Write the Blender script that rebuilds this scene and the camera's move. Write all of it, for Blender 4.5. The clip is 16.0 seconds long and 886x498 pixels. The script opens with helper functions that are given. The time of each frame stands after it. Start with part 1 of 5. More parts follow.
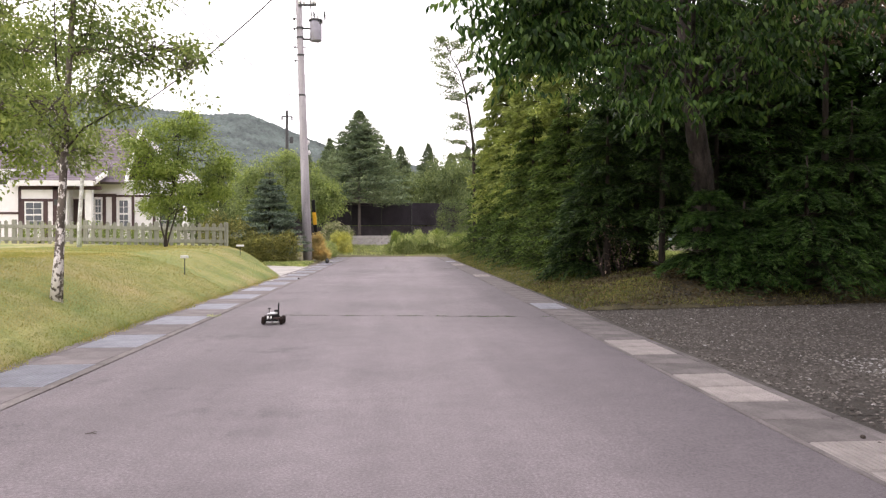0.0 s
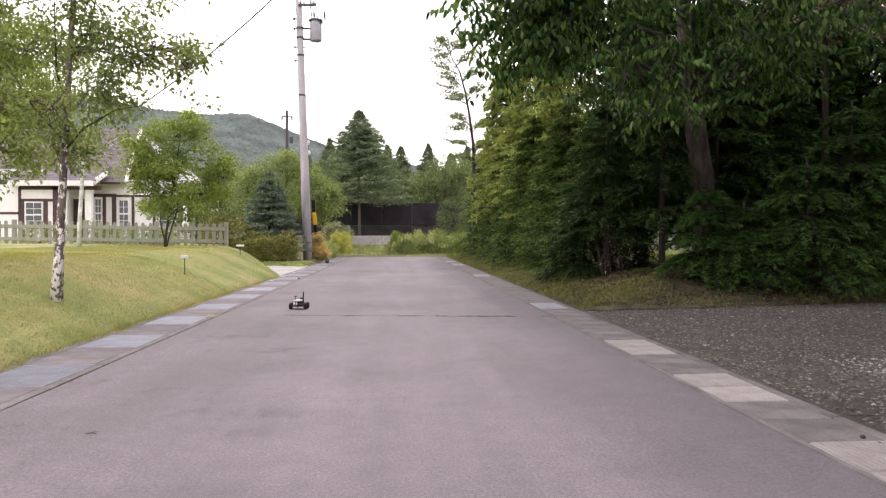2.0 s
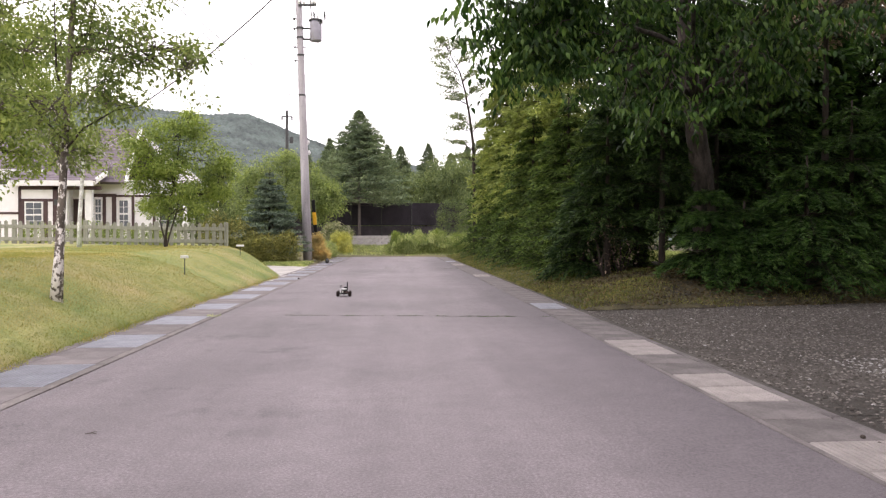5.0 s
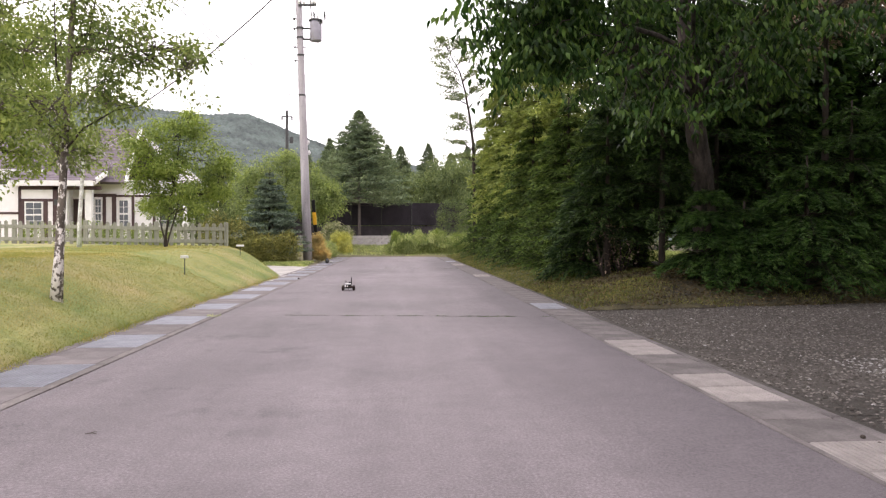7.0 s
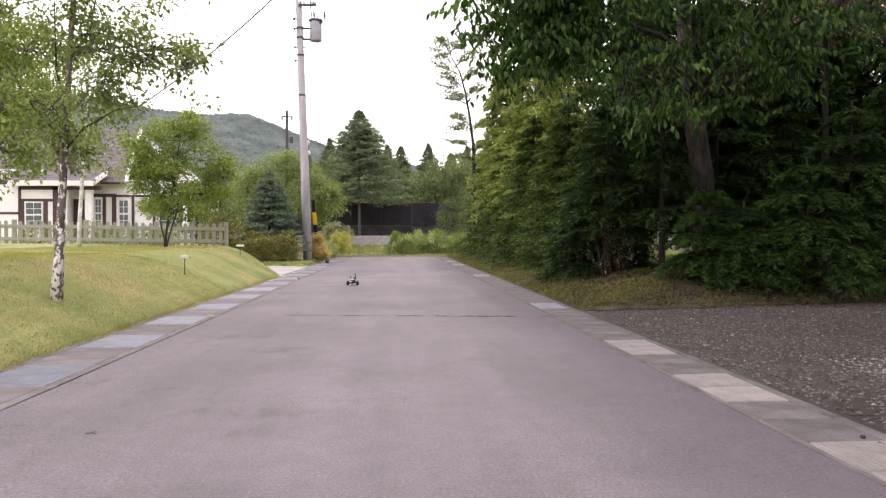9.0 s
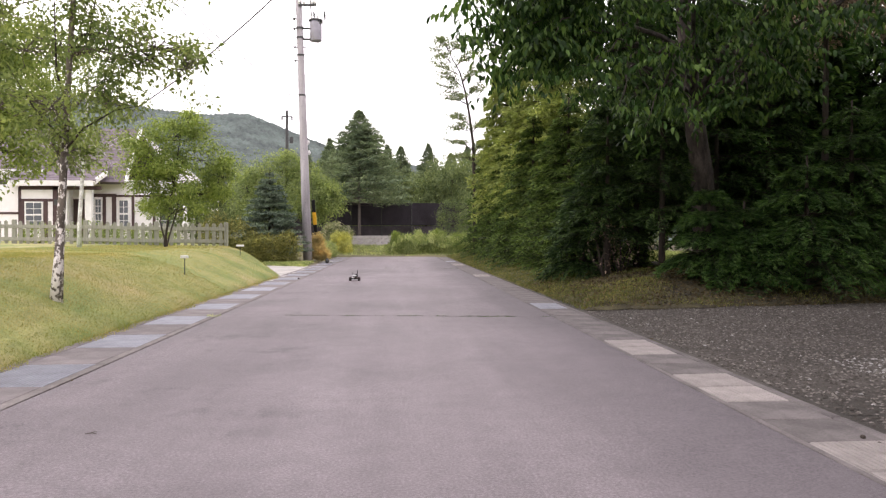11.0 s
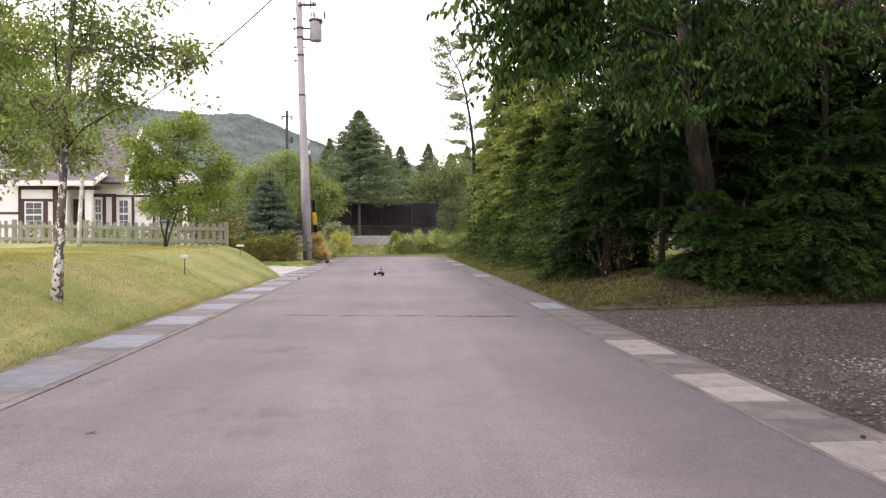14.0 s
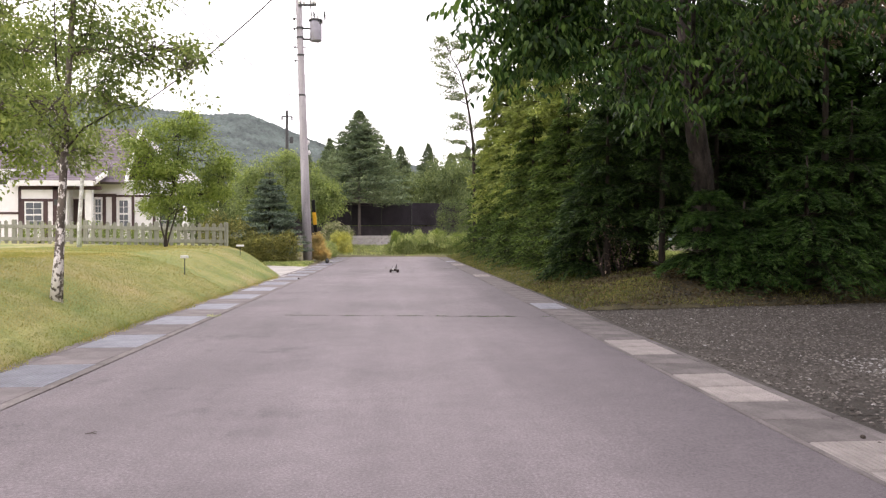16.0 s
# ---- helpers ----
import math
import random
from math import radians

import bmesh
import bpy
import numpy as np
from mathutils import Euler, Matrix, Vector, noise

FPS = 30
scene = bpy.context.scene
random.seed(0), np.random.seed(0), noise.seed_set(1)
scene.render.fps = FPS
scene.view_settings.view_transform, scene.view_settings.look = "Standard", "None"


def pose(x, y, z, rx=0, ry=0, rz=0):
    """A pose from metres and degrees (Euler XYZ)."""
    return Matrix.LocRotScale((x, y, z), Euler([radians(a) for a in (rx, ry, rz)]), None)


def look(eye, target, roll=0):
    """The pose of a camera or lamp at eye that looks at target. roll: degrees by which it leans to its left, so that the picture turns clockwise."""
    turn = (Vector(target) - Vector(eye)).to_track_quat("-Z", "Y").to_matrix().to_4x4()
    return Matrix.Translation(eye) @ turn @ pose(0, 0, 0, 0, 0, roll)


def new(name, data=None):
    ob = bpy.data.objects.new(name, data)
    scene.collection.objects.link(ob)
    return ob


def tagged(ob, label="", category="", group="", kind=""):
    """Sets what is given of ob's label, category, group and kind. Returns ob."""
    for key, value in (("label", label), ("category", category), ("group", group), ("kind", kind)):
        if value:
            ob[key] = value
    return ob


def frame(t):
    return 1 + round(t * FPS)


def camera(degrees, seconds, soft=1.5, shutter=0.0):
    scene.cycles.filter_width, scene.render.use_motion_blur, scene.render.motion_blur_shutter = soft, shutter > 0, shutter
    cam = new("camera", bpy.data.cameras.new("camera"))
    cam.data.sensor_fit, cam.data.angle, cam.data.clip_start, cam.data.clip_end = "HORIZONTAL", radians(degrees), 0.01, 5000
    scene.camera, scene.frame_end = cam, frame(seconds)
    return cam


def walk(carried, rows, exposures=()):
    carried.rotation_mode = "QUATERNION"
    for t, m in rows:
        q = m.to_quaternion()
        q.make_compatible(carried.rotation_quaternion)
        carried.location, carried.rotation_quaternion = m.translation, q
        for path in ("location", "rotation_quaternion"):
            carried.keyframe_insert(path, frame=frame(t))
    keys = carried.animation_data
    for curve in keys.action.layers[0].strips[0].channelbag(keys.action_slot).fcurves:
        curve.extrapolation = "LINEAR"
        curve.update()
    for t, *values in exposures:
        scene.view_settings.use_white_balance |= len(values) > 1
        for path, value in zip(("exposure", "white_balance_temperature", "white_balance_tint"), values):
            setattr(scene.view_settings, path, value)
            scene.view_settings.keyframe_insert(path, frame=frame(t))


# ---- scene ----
cam = camera(61.03, 16.0, soft=1.25)
STAND = pose(0, 0, 1.1, 90 - 0.905, 0, -3.485)
walk(cam, [(0.0, STAND), (16.0, STAND)], exposures=[(0.0, 0.0, 6750, 15), (16.0, 0.0, 6750, 15)])

# ---------------------------------------------------------------- light
world = bpy.data.worlds.new("overcast_sky")
scene.world = world
world.use_nodes = True
wn, wl = world.node_tree.nodes, world.node_tree.links
sky = wn.new("ShaderNodeTexSky")
sky.sky_type, sky.sun_disc = "NISHITA", False
sky.sun_elevation, sky.sun_rotation = radians(58), radians(-35)
cloud = wn.new("ShaderNodeMix")
cloud.data_type = "RGBA"
cloud.inputs["Factor"].default_value = 0.9
cloud.inputs["B"].default_value = (21.0, 20.4, 21.2, 1)
wl.new(sky.outputs["Color"], cloud.inputs["A"])
wl.new(cloud.outputs["Result"], wn["Background"].inputs["Color"])
wn["Background"].inputs["Strength"].default_value = 0.115

sun = new("sun", bpy.data.lights.new("sun", "SUN"))
sun.data.energy, sun.data.angle, sun.data.color = 0.6, radians(40), (1.0, 0.96, 0.9)
sun.matrix_world = look((-14, 20, 40), (0, 0, 0))


# ---------------------------------------------------------------- materials
def nodes_of(name):
    m = bpy.data.materials.new(name)
    m.use_nodes = True
    nt = m.node_tree
    return m, nt.nodes, nt.links, nt.nodes["Principled BSDF"]


def noise_node(n, l, scale, detail=4.0, rough=0.6, stretch=None):
    co = n.new("ShaderNodeTexCoord")
    tex = n.new("ShaderNodeTexNoise")
    tex.inputs["Scale"].default_value, tex.inputs["Detail"].default_value = scale, detail
    tex.inputs["Roughness"].default_value = rough
    if stretch:
        mp = n.new("ShaderNodeMapping")
        mp.inputs["Scale"].default_value = stretch
        l.new(co.outputs["Object"], mp.inputs["Vector"])
        l.new(mp.outputs["Vector"], tex.inputs["Vector"])
    else:
        l.new(co.outputs["Object"], tex.inputs["Vector"])
    return tex.outputs["Fac"]


def ramp_node(n, l, fac, stops):
    r = n.new("ShaderNodeValToRGB")
    el = r.color_ramp.elements
    while len(el) < len(stops):
        el.new(0.5)
    for e, (p, c) in zip(el, stops):
        e.position, e.color = p, (*c, 1)
    l.new(fac, r.inputs["Fac"])
    return r.outputs["Color"]


def mix_node(n, l, a, b, fac, blend="MIX"):
    m = n.new("ShaderNodeMix")
    m.data_type, m.blend_type = "RGBA", blend
    for key, v in (("A", a), ("B", b), ("Factor", fac)):
        if isinstance(v, (int, float)):
            m.inputs[key].default_value = v
        elif isinstance(v, tuple):
            m.inputs[key].default_value = (*v, 1)
        else:
            l.new(v, m.inputs[key])
    return m.outputs["Result"]


def bump_node(n, l, height, bsdf, strength, distance):
    b = n.new("ShaderNodeBump")
    b.inputs["Strength"].default_value, b.inputs["Distance"].default_value = strength, distance
    l.new(height, b.inputs["Height"])
    l.new(b.outputs["Normal"], bsdf.inputs["Normal"])


def shade(c, k):
    return tuple(min(1.0, v * k) for v in c)


def surface(name, base, rough=0.7, metal=0.0, large=2.0, fine=60.0, amount=0.35, bump=0.3, depth=0.004, tint=None, spread=0.0, stretch=None):
    """Colour with broad stains and fine grain, a little relief, and where asked a shift from piece to piece."""
    m, n, l, p = nodes_of(name)
    broad = ramp_node(n, l, noise_node(n, l, large, 5, stretch=stretch), [(0.3, shade(base, 1 - amount)), (0.7, shade(tint or base, 1 + amount * 0.5))])
    grain = noise_node(n, l, fine, 3, stretch=stretch)
    col = mix_node(n, l, broad, ramp_node(n, l, grain, [(0.25, (0.55, 0.55, 0.55)), (0.75, (1.25, 1.25, 1.25))]), amount * 1.2, "MULTIPLY")
    if spread:
        info = n.new("ShaderNodeObjectInfo")
        col = mix_node(n, l, col, ramp_node(n, l, info.outputs["Random"], [(0.0, (1 - spread,) * 3), (1.0, (1 + spread,) * 3)]), 1.0, "MULTIPLY")
    l.new(col, p.inputs["Base Color"])
    p.inputs["Roughness"].default_value, p.inputs["Metallic"].default_value = rough, metal
    if bump:
        bump_node(n, l, grain, p, bump, depth)
    return m


def foliage(name, dark, mid, light, thin=0.35, rough=0.55, patch=0.8, swing=((0.5, 0.56, 0.52), (1.45, 1.4, 1.2))):
    """Leaves: colour from leaf to leaf and from bough to bough, some light passing through."""
    m, n, l, p = nodes_of(name)
    geo = n.new("ShaderNodeNewGeometry")
    leaf = ramp_node(n, l, geo.outputs["Random Per Island"], [(0.0, dark), (0.5, mid), (1.0, light)])
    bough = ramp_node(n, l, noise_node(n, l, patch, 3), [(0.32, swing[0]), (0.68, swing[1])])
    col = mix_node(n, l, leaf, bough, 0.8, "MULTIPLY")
    l.new(col, p.inputs["Base Color"])
    p.inputs["Roughness"].default_value, p.inputs["Specular IOR Level"].default_value = rough, 0.22
    tr = n.new("ShaderNodeBsdfTranslucent")
    l.new(mix_node(n, l, col, (1.25, 1.2, 0.6), 0.6, "MULTIPLY"), tr.inputs["Color"])
    mx = n.new("ShaderNodeMixShader")
    mx.inputs["Fac"].default_value = thin
    l.new(p.outputs["BSDF"], mx.inputs[1])
    l.new(tr.outputs["BSDF"], mx.inputs[2])
    l.new(mx.outputs["Shader"], n["Material Output"].inputs["Surface"])
    return m


def asphalt_material():
    m, n, l, p = nodes_of("worn_asphalt")
    broad = ramp_node(n, l, noise_node(n, l, 0.35, 5), [(0.3, (0.158, 0.137, 0.149)), (0.66, (0.216, 0.186, 0.202))])
    streak = ramp_node(n, l, noise_node(n, l, 1.0, 4, stretch=(1.6, 0.12, 1)), [(0.35, (0.86, 0.86, 0.86)), (0.65, (1.08, 1.08, 1.08))])
    col = mix_node(n, l, broad, streak, 0.8, "MULTIPLY")
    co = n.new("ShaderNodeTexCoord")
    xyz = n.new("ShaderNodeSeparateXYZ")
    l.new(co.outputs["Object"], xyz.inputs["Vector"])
    # Darker towards the right: gutter-side dirt, with tree shade painted in as well.
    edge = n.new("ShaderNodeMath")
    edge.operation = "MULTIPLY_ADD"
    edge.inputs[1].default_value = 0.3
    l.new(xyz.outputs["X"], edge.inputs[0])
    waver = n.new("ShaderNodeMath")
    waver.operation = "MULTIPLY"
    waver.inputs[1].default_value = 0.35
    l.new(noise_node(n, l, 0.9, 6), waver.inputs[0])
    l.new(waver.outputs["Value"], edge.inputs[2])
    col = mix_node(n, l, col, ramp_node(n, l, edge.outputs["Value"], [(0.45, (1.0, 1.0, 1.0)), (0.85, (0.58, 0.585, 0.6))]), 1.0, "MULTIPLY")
    left = n.new("ShaderNodeMath")
    left.operation = "MULTIPLY_ADD"
    left.inputs[1].default_value = -0.55
    l.new(xyz.outputs["X"], left.inputs[0])
    mottle = n.new("ShaderNodeMath")
    mottle.operation = "MULTIPLY"
    mottle.inputs[1].default_value = 0.9
    l.new(noise_node(n, l, 1.7, 7, 0.7, (1.0, 0.7, 1)), mottle.inputs[0])
    l.new(mottle.outputs["Value"], left.inputs[2])
    col = mix_node(n, l, col, ramp_node(n, l, left.outputs["Value"], [(1.42 / 2, (1.0, 1.0, 1.0)), (1.0, (0.9, 0.9, 0.9))]), 1.0, "MULTIPLY")
    tar = ramp_node(n, l, noise_node(n, l, 1.3, 7, 0.72, (1.0, 0.75, 1)), [(0.36, (0.72, 0.72, 0.73)), (0.44, (1.0, 1.0, 1.0))])
    beside = ramp_node(n, l, left.outputs["Value"], [(0.75, (0.0, 0.0, 0.0)), (1.0, (1.0, 1.0, 1.0))])
    col = mix_node(n, l, col, mix_node(n, l, col, tar, 1.0, "MULTIPLY"), beside)
    stain = ramp_node(n, l, noise_node(n, l, 0.8, 6, 0.65, (1.0, 0.6, 1)), [(0.36, (0.8, 0.8, 0.81)), (0.5, (1.02, 1.02, 1.02)), (0.7, (1.06, 1.06, 1.06))])
    col = mix_node(n, l, col, stain, 0.5, "MULTIPLY")
    blotch = ramp_node(n, l, noise_node(n, l, 5.0, 6, 0.7), [(0.3, (0.88, 0.88, 0.88)), (0.7, (1.09, 1.09, 1.09))])
    col = mix_node(n, l, col, blotch, 0.8, "MULTIPLY")
    grit = noise_node(n, l, 62, 6, 0.85)
    col = mix_node(n, l, col, ramp_node(n, l, grit, [(0.3, (0.35, 0.35, 0.35)), (0.5, (1.0, 1.0, 1.0)), (0.7, (1.9, 1.9, 1.92))]), 0.74, "MULTIPLY")
    vor = n.new("ShaderNodeTexVoronoi")
    vor.inputs["Scale"].default_value = 38
    l.new(co.outputs["Object"], vor.inputs["Vector"])
    chip = ramp_node(n, l, vor.outputs["Distance"], [(0.0, (2.0, 2.0, 2.0)), (0.16, (1.0, 1.0, 1.0))])
    col = mix_node(n, l, col, chip, 0.5, "MULTIPLY")
    l.new(col, p.inputs["Base Color"])
    p.inputs["Roughness"].default_value = 0.78
    bump_node(n, l, grit, p, 0.6, 0.006)
    return m


def lawn_material():
    m, n, l, p = nodes_of("mown_turf")
    a = ramp_node(n, l, noise_node(n, l, 0.55, 5), [(0.34, (0.135, 0.2, 0.045)), (0.5, (0.265, 0.275, 0.1)), (0.66, (0.375, 0.315, 0.16))])
    b = noise_node(n, l, 25, 4, 0.7)
    col = mix_node(n, l, a, ramp_node(n, l, b, [(0.25, (0.55, 0.6, 0.5)), (0.75, (1.3, 1.25, 1.2))]), 0.8, "MULTIPLY")
    wear = ramp_node(n, l, noise_node(n, l, 3.2, 8, 0.75, (1.0, 0.55, 1.6)), [(0.33, (0.75, 0.8, 0.7)), (0.5, (1.06, 1.06, 1.04)), (0.68, (1.32, 1.24, 1.22))])
    col = mix_node(n, l, col, wear, 0.9, "MULTIPLY")
    l.new(col, p.inputs["Base Color"])
    p.inputs["Roughness"].default_value = 0.9
    bump_node(n, l, b, p, 0.8, 0.02)
    return m


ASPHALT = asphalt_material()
TURF = lawn_material()
DIRT = surface("leaf_litter_soil", (0.07, 0.05, 0.033), 0.95, large=2.5, fine=30, amount=0.6, bump=1.0, depth=0.03, tint=(0.085, 0.075, 0.035))
MEADOW = surface("rough_ground", (0.12, 0.13, 0.05), 0.95, large=0.3, fine=12, amount=0.5, bump=0.6, depth=0.03, tint=(0.16, 0.14, 0.07))
GRAVEL = surface("dark_gravel_bed", (0.075, 0.066, 0.058), 0.95, large=0.8, fine=40, amount=0.5, bump=1.0, depth=0.02)
PALE_GRAVEL = surface("pale_gravel_drive", (0.46, 0.435, 0.42), 0.95, large=1.5, fine=50, amount=0.3, bump=0.7, depth=0.01)
CONCRETE = surface("weathered_concrete", (0.2, 0.176, 0.18), 0.9, large=3, fine=70, amount=0.35, bump=0.4, spread=0.12)
# Darker copy of the concrete: tree shade over the right gutter, in its colour.
SHADED_CONCRETE = surface("shaded_concrete", (0.155, 0.137, 0.138), 0.9, large=2.5, fine=60, amount=0.5, bump=0.5, spread=0.12)
PALE_CONCRETE = surface("pale_ribbed_concrete", (0.32, 0.288, 0.28), 0.9, large=5, fine=80, amount=0.25, bump=0.4, spread=0.1)
KERB = surface("worn_kerb_concrete", (0.205, 0.18, 0.176), 0.9, large=4, fine=50, amount=0.45, bump=0.5, spread=0.1)
STEEL = surface("galvanised_steel", (0.285, 0.292, 0.345), 0.55, 0.3, large=4, fine=50, amount=0.25, bump=0.1, spread=0.1)
# Near-black: shade inside the drain as a colour; also fills the dark road seams.
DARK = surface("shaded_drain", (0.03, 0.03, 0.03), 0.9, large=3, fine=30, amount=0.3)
POLE_CONCRETE = surface("pole_concrete", (0.46, 0.43, 0.455), 0.85, large=1.2, fine=30, amount=0.4, bump=0.2, stretch=(3, 3, 0.4))
RUST_RED = surface("dull_red_anodised", (0.095, 0.05, 0.045), 0.5, 0.2, large=30, fine=200, amount=0.3, bump=0.05, depth=0.001)
IRON = surface("dark_iron", (0.07, 0.07, 0.07), 0.6, 0.4, large=6, fine=60, amount=0.3)
PORCELAIN = surface("white_porcelain", (0.75, 0.75, 0.74), 0.3, large=5, fine=40, amount=0.1, bump=0.0)
TANK = surface("grey_painted_tank", (0.4, 0.385, 0.45), 0.5, large=4, fine=40, amount=0.15, bump=0.05)
WIRE = surface("black_cable", (0.03, 0.03, 0.03), 0.6, large=5, fine=20, amount=0.2, bump=0.0)
YELLOW = surface("yellow_plastic", (0.75, 0.42, 0.02), 0.5, large=4, fine=40, amount=0.15, bump=0.0)
BLACK = surface("black_plastic", (0.011, 0.011, 0.011), 0.6, large=20, fine=200, amount=0.3, bump=0.1, depth=0.001)
RUBBER = surface("black_rubber", (0.03, 0.02, 0.018), 0.95, large=30, fine=300, amount=0.3, bump=0.4, depth=0.001)
ALUMINIUM = surface("brushed_aluminium", (0.72, 0.72, 0.74), 0.35, 0.5, large=20, fine=200, amount=0.12, bump=0.05, depth=0.0005)
WHITE_PLASTIC = surface("white_plastic", (0.78, 0.77, 0.76), 0.4, large=20, fine=150, amount=0.1, bump=0.0)
WALL_PAINT = surface("white_render", (0.86, 0.83, 0.845), 0.85, large=1.5, fine=50, amount=0.1, bump=0.3)
TRIM_DARK = surface("dark_brown_timber", (0.075, 0.04, 0.042), 0.7, large=3, fine=30, amount=0.35)
WHITE_TRIM = surface("white_painted_timber", (0.8, 0.78, 0.78), 0.6, large=3, fine=30, amount=0.12)
SHINGLE = surface("purple_grey_shingle", (0.15, 0.12, 0.14), 0.85, large=2, fine=30, amount=0.3, spread=0.06)
FENCE_WOOD = surface("pale_grey_green_timber", (0.32, 0.32, 0.265), 0.8, large=3, fine=25, amount=0.3, stretch=(4, 4, 0.7))
BARK = surface("grey_brown_bark", (0.055, 0.042, 0.034), 0.95, large=3, fine=25, amount=0.5, bump=0.9, depth=0.02, stretch=(3, 3, 0.6))

DRY_TWIG = surface("dry_twig_wood", (0.11, 0.09, 0.085), 0.9, large=30, fine=120, amount=0.4, bump=0.3, depth=0.002)


def birch_material():
    """Brown stem above, peeling to white patches towards the root."""
    m, n, l, p = nodes_of("mottled_birch_bark")
    brown = ramp_node(n, l, noise_node(n, l, 9, 5, stretch=(1, 1, 0.5)), [(0.3, (0.05, 0.04, 0.034)), (0.7, (0.2, 0.165, 0.14))])
    co = n.new("ShaderNodeTexCoord")
    xyz = n.new("ShaderNodeSeparateXYZ")
    l.new(co.outputs["Object"], xyz.inputs["Vector"])
    low = n.new("ShaderNodeMapRange")
    for key, v in (("From Min", 0.35), ("From Max", 1.6), ("To Min", 0.035), ("To Max", -0.08)):
        low.inputs[key].default_value = v
    l.new(xyz.outputs["Z"], low.inputs["Value"])
    add = n.new("ShaderNodeMath")
    l.new(noise_node(n, l, 13, 5, 0.65, (1.5, 1.5, 1)), add.inputs[0])
    l.new(low.outputs["Result"], add.inputs[1])
    peel = ramp_node(n, l, add.outputs["Value"], [(0.49, (0, 0, 0)), (0.54, (1, 1, 1))])
    l.new(mix_node(n, l, brown, (0.8, 0.75, 0.73), peel), p.inputs["Base Color"])
    p.inputs["Roughness"].default_value = 0.85
    bump_node(n, l, add.outputs["Value"], p, 0.5, 0.01)
    return m


def stone_material(name, dark, mid, light):
    m, n, l, p = nodes_of(name)
    geo = n.new("ShaderNodeNewGeometry")
    col = ramp_node(n, l, geo.outputs["Random Per Island"], [(0.0, dark), (0.6, mid), (1.0, light)])
    grain = noise_node(n, l, 60, 3)
    l.new(mix_node(n, l, col, ramp_node(n, l, grain, [(0.3, (0.7, 0.7, 0.7)), (0.7, (1.2, 1.2, 1.2))]), 0.7, "MULTIPLY"), p.inputs["Base Color"])
    p.inputs["Roughness"].default_value = 0.92
    bump_node(n, l, grain, p, 0.4, 0.004)
    return m


STONE = stone_material("crushed_stone", (0.035, 0.029, 0.024), (0.07, 0.06, 0.053), (0.2, 0.18, 0.165))
WHITE_STONE = stone_material("pale_limestone", (0.16, 0.15, 0.145), (0.29, 0.28, 0.275), (0.42, 0.41, 0.41))
GROVE_BARK = surface("lichened_bark", (0.03, 0.023, 0.02), 0.95, large=3, fine=16, amount=0.7, bump=1.0, depth=0.04, tint=(0.075, 0.06, 0.052), stretch=(2, 2, 0.8))
BIRCH = birch_material()
PURE_BIRCH = surface("white_birch_bark", (0.74, 0.7, 0.68), 0.8, large=8, fine=22, amount=0.45, bump=0.3, tint=(0.88, 0.85, 0.83))
FIR_BARK = surface("grey_fir_bark", (0.17, 0.145, 0.135), 0.95, large=3, fine=20, amount=0.4, bump=0.6, depth=0.02, stretch=(3, 3, 0.6))
LOW_NET = surface("faded_windbreak_net", (0.115, 0.1, 0.112), 0.9, large=0.7, fine=14, amount=0.45, bump=0.3)
NETTING = surface("dark_windbreak_net", (0.07, 0.06, 0.074), 0.9, large=0.6, fine=14, amount=0.4, bump=0.3)
BLOCK = surface("grey_block_wall", (0.42, 0.395, 0.39), 0.9, large=1.5, fine=25, amount=0.3, spread=0.1)
# Blue-grey forest green: the haze over the hill is part of this colour.
HILL_WOOD = surface("hazed_distant_wood", (0.098, 0.124, 0.124), 0.95, large=0.035, fine=0.2, amount=0.5, bump=0.9, depth=4.0, tint=(0.116, 0.146, 0.134))


def glass_material():
    m, n, l, p = nodes_of("window_glass")
    p.inputs["Base Color"].default_value = (0.05, 0.06, 0.07, 1)
    p.inputs["Roughness"].default_value = 0.06
    p.inputs["Specular IOR Level"].default_value = 0.6
    return m


for dark in (BLACK, RUBBER):
    dark.node_tree.nodes["Principled BSDF"].inputs["Specular IOR Level"].default_value = 0.2

GLASS = glass_material()

# Strong bough swing: highlit clusters and dark gaps are put into the leaf colour.
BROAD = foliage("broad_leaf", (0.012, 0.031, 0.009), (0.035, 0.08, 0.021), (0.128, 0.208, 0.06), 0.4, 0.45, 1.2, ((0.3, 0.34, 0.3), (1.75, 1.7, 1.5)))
BROAD.node_tree.nodes["Principled BSDF"].inputs["Specular IOR Level"].default_value = 0.18
BIRCH_LEAF = foliage("birch_leaf", (0.15, 0.21, 0.08), (0.23, 0.295, 0.12), (0.35, 0.41, 0.185), 0.5, patch=1.5)
MAPLE_LEAF = foliage("garden_leaf", (0.14, 0.2, 0.054), (0.22, 0.292, 0.086), (0.335, 0.4, 0.14), 0.48, patch=1.4)
# Dark inner needles, lighter tips: new growth, plus crown shading painted for depth.
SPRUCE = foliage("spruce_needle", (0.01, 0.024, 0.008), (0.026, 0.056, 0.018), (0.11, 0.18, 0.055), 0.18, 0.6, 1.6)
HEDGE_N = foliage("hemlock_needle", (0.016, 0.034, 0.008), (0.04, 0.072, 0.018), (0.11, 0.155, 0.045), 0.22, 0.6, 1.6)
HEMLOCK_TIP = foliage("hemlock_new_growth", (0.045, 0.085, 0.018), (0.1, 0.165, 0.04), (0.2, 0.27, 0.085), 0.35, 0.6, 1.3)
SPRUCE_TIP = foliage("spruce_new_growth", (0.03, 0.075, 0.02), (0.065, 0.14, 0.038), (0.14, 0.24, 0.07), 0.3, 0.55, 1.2)
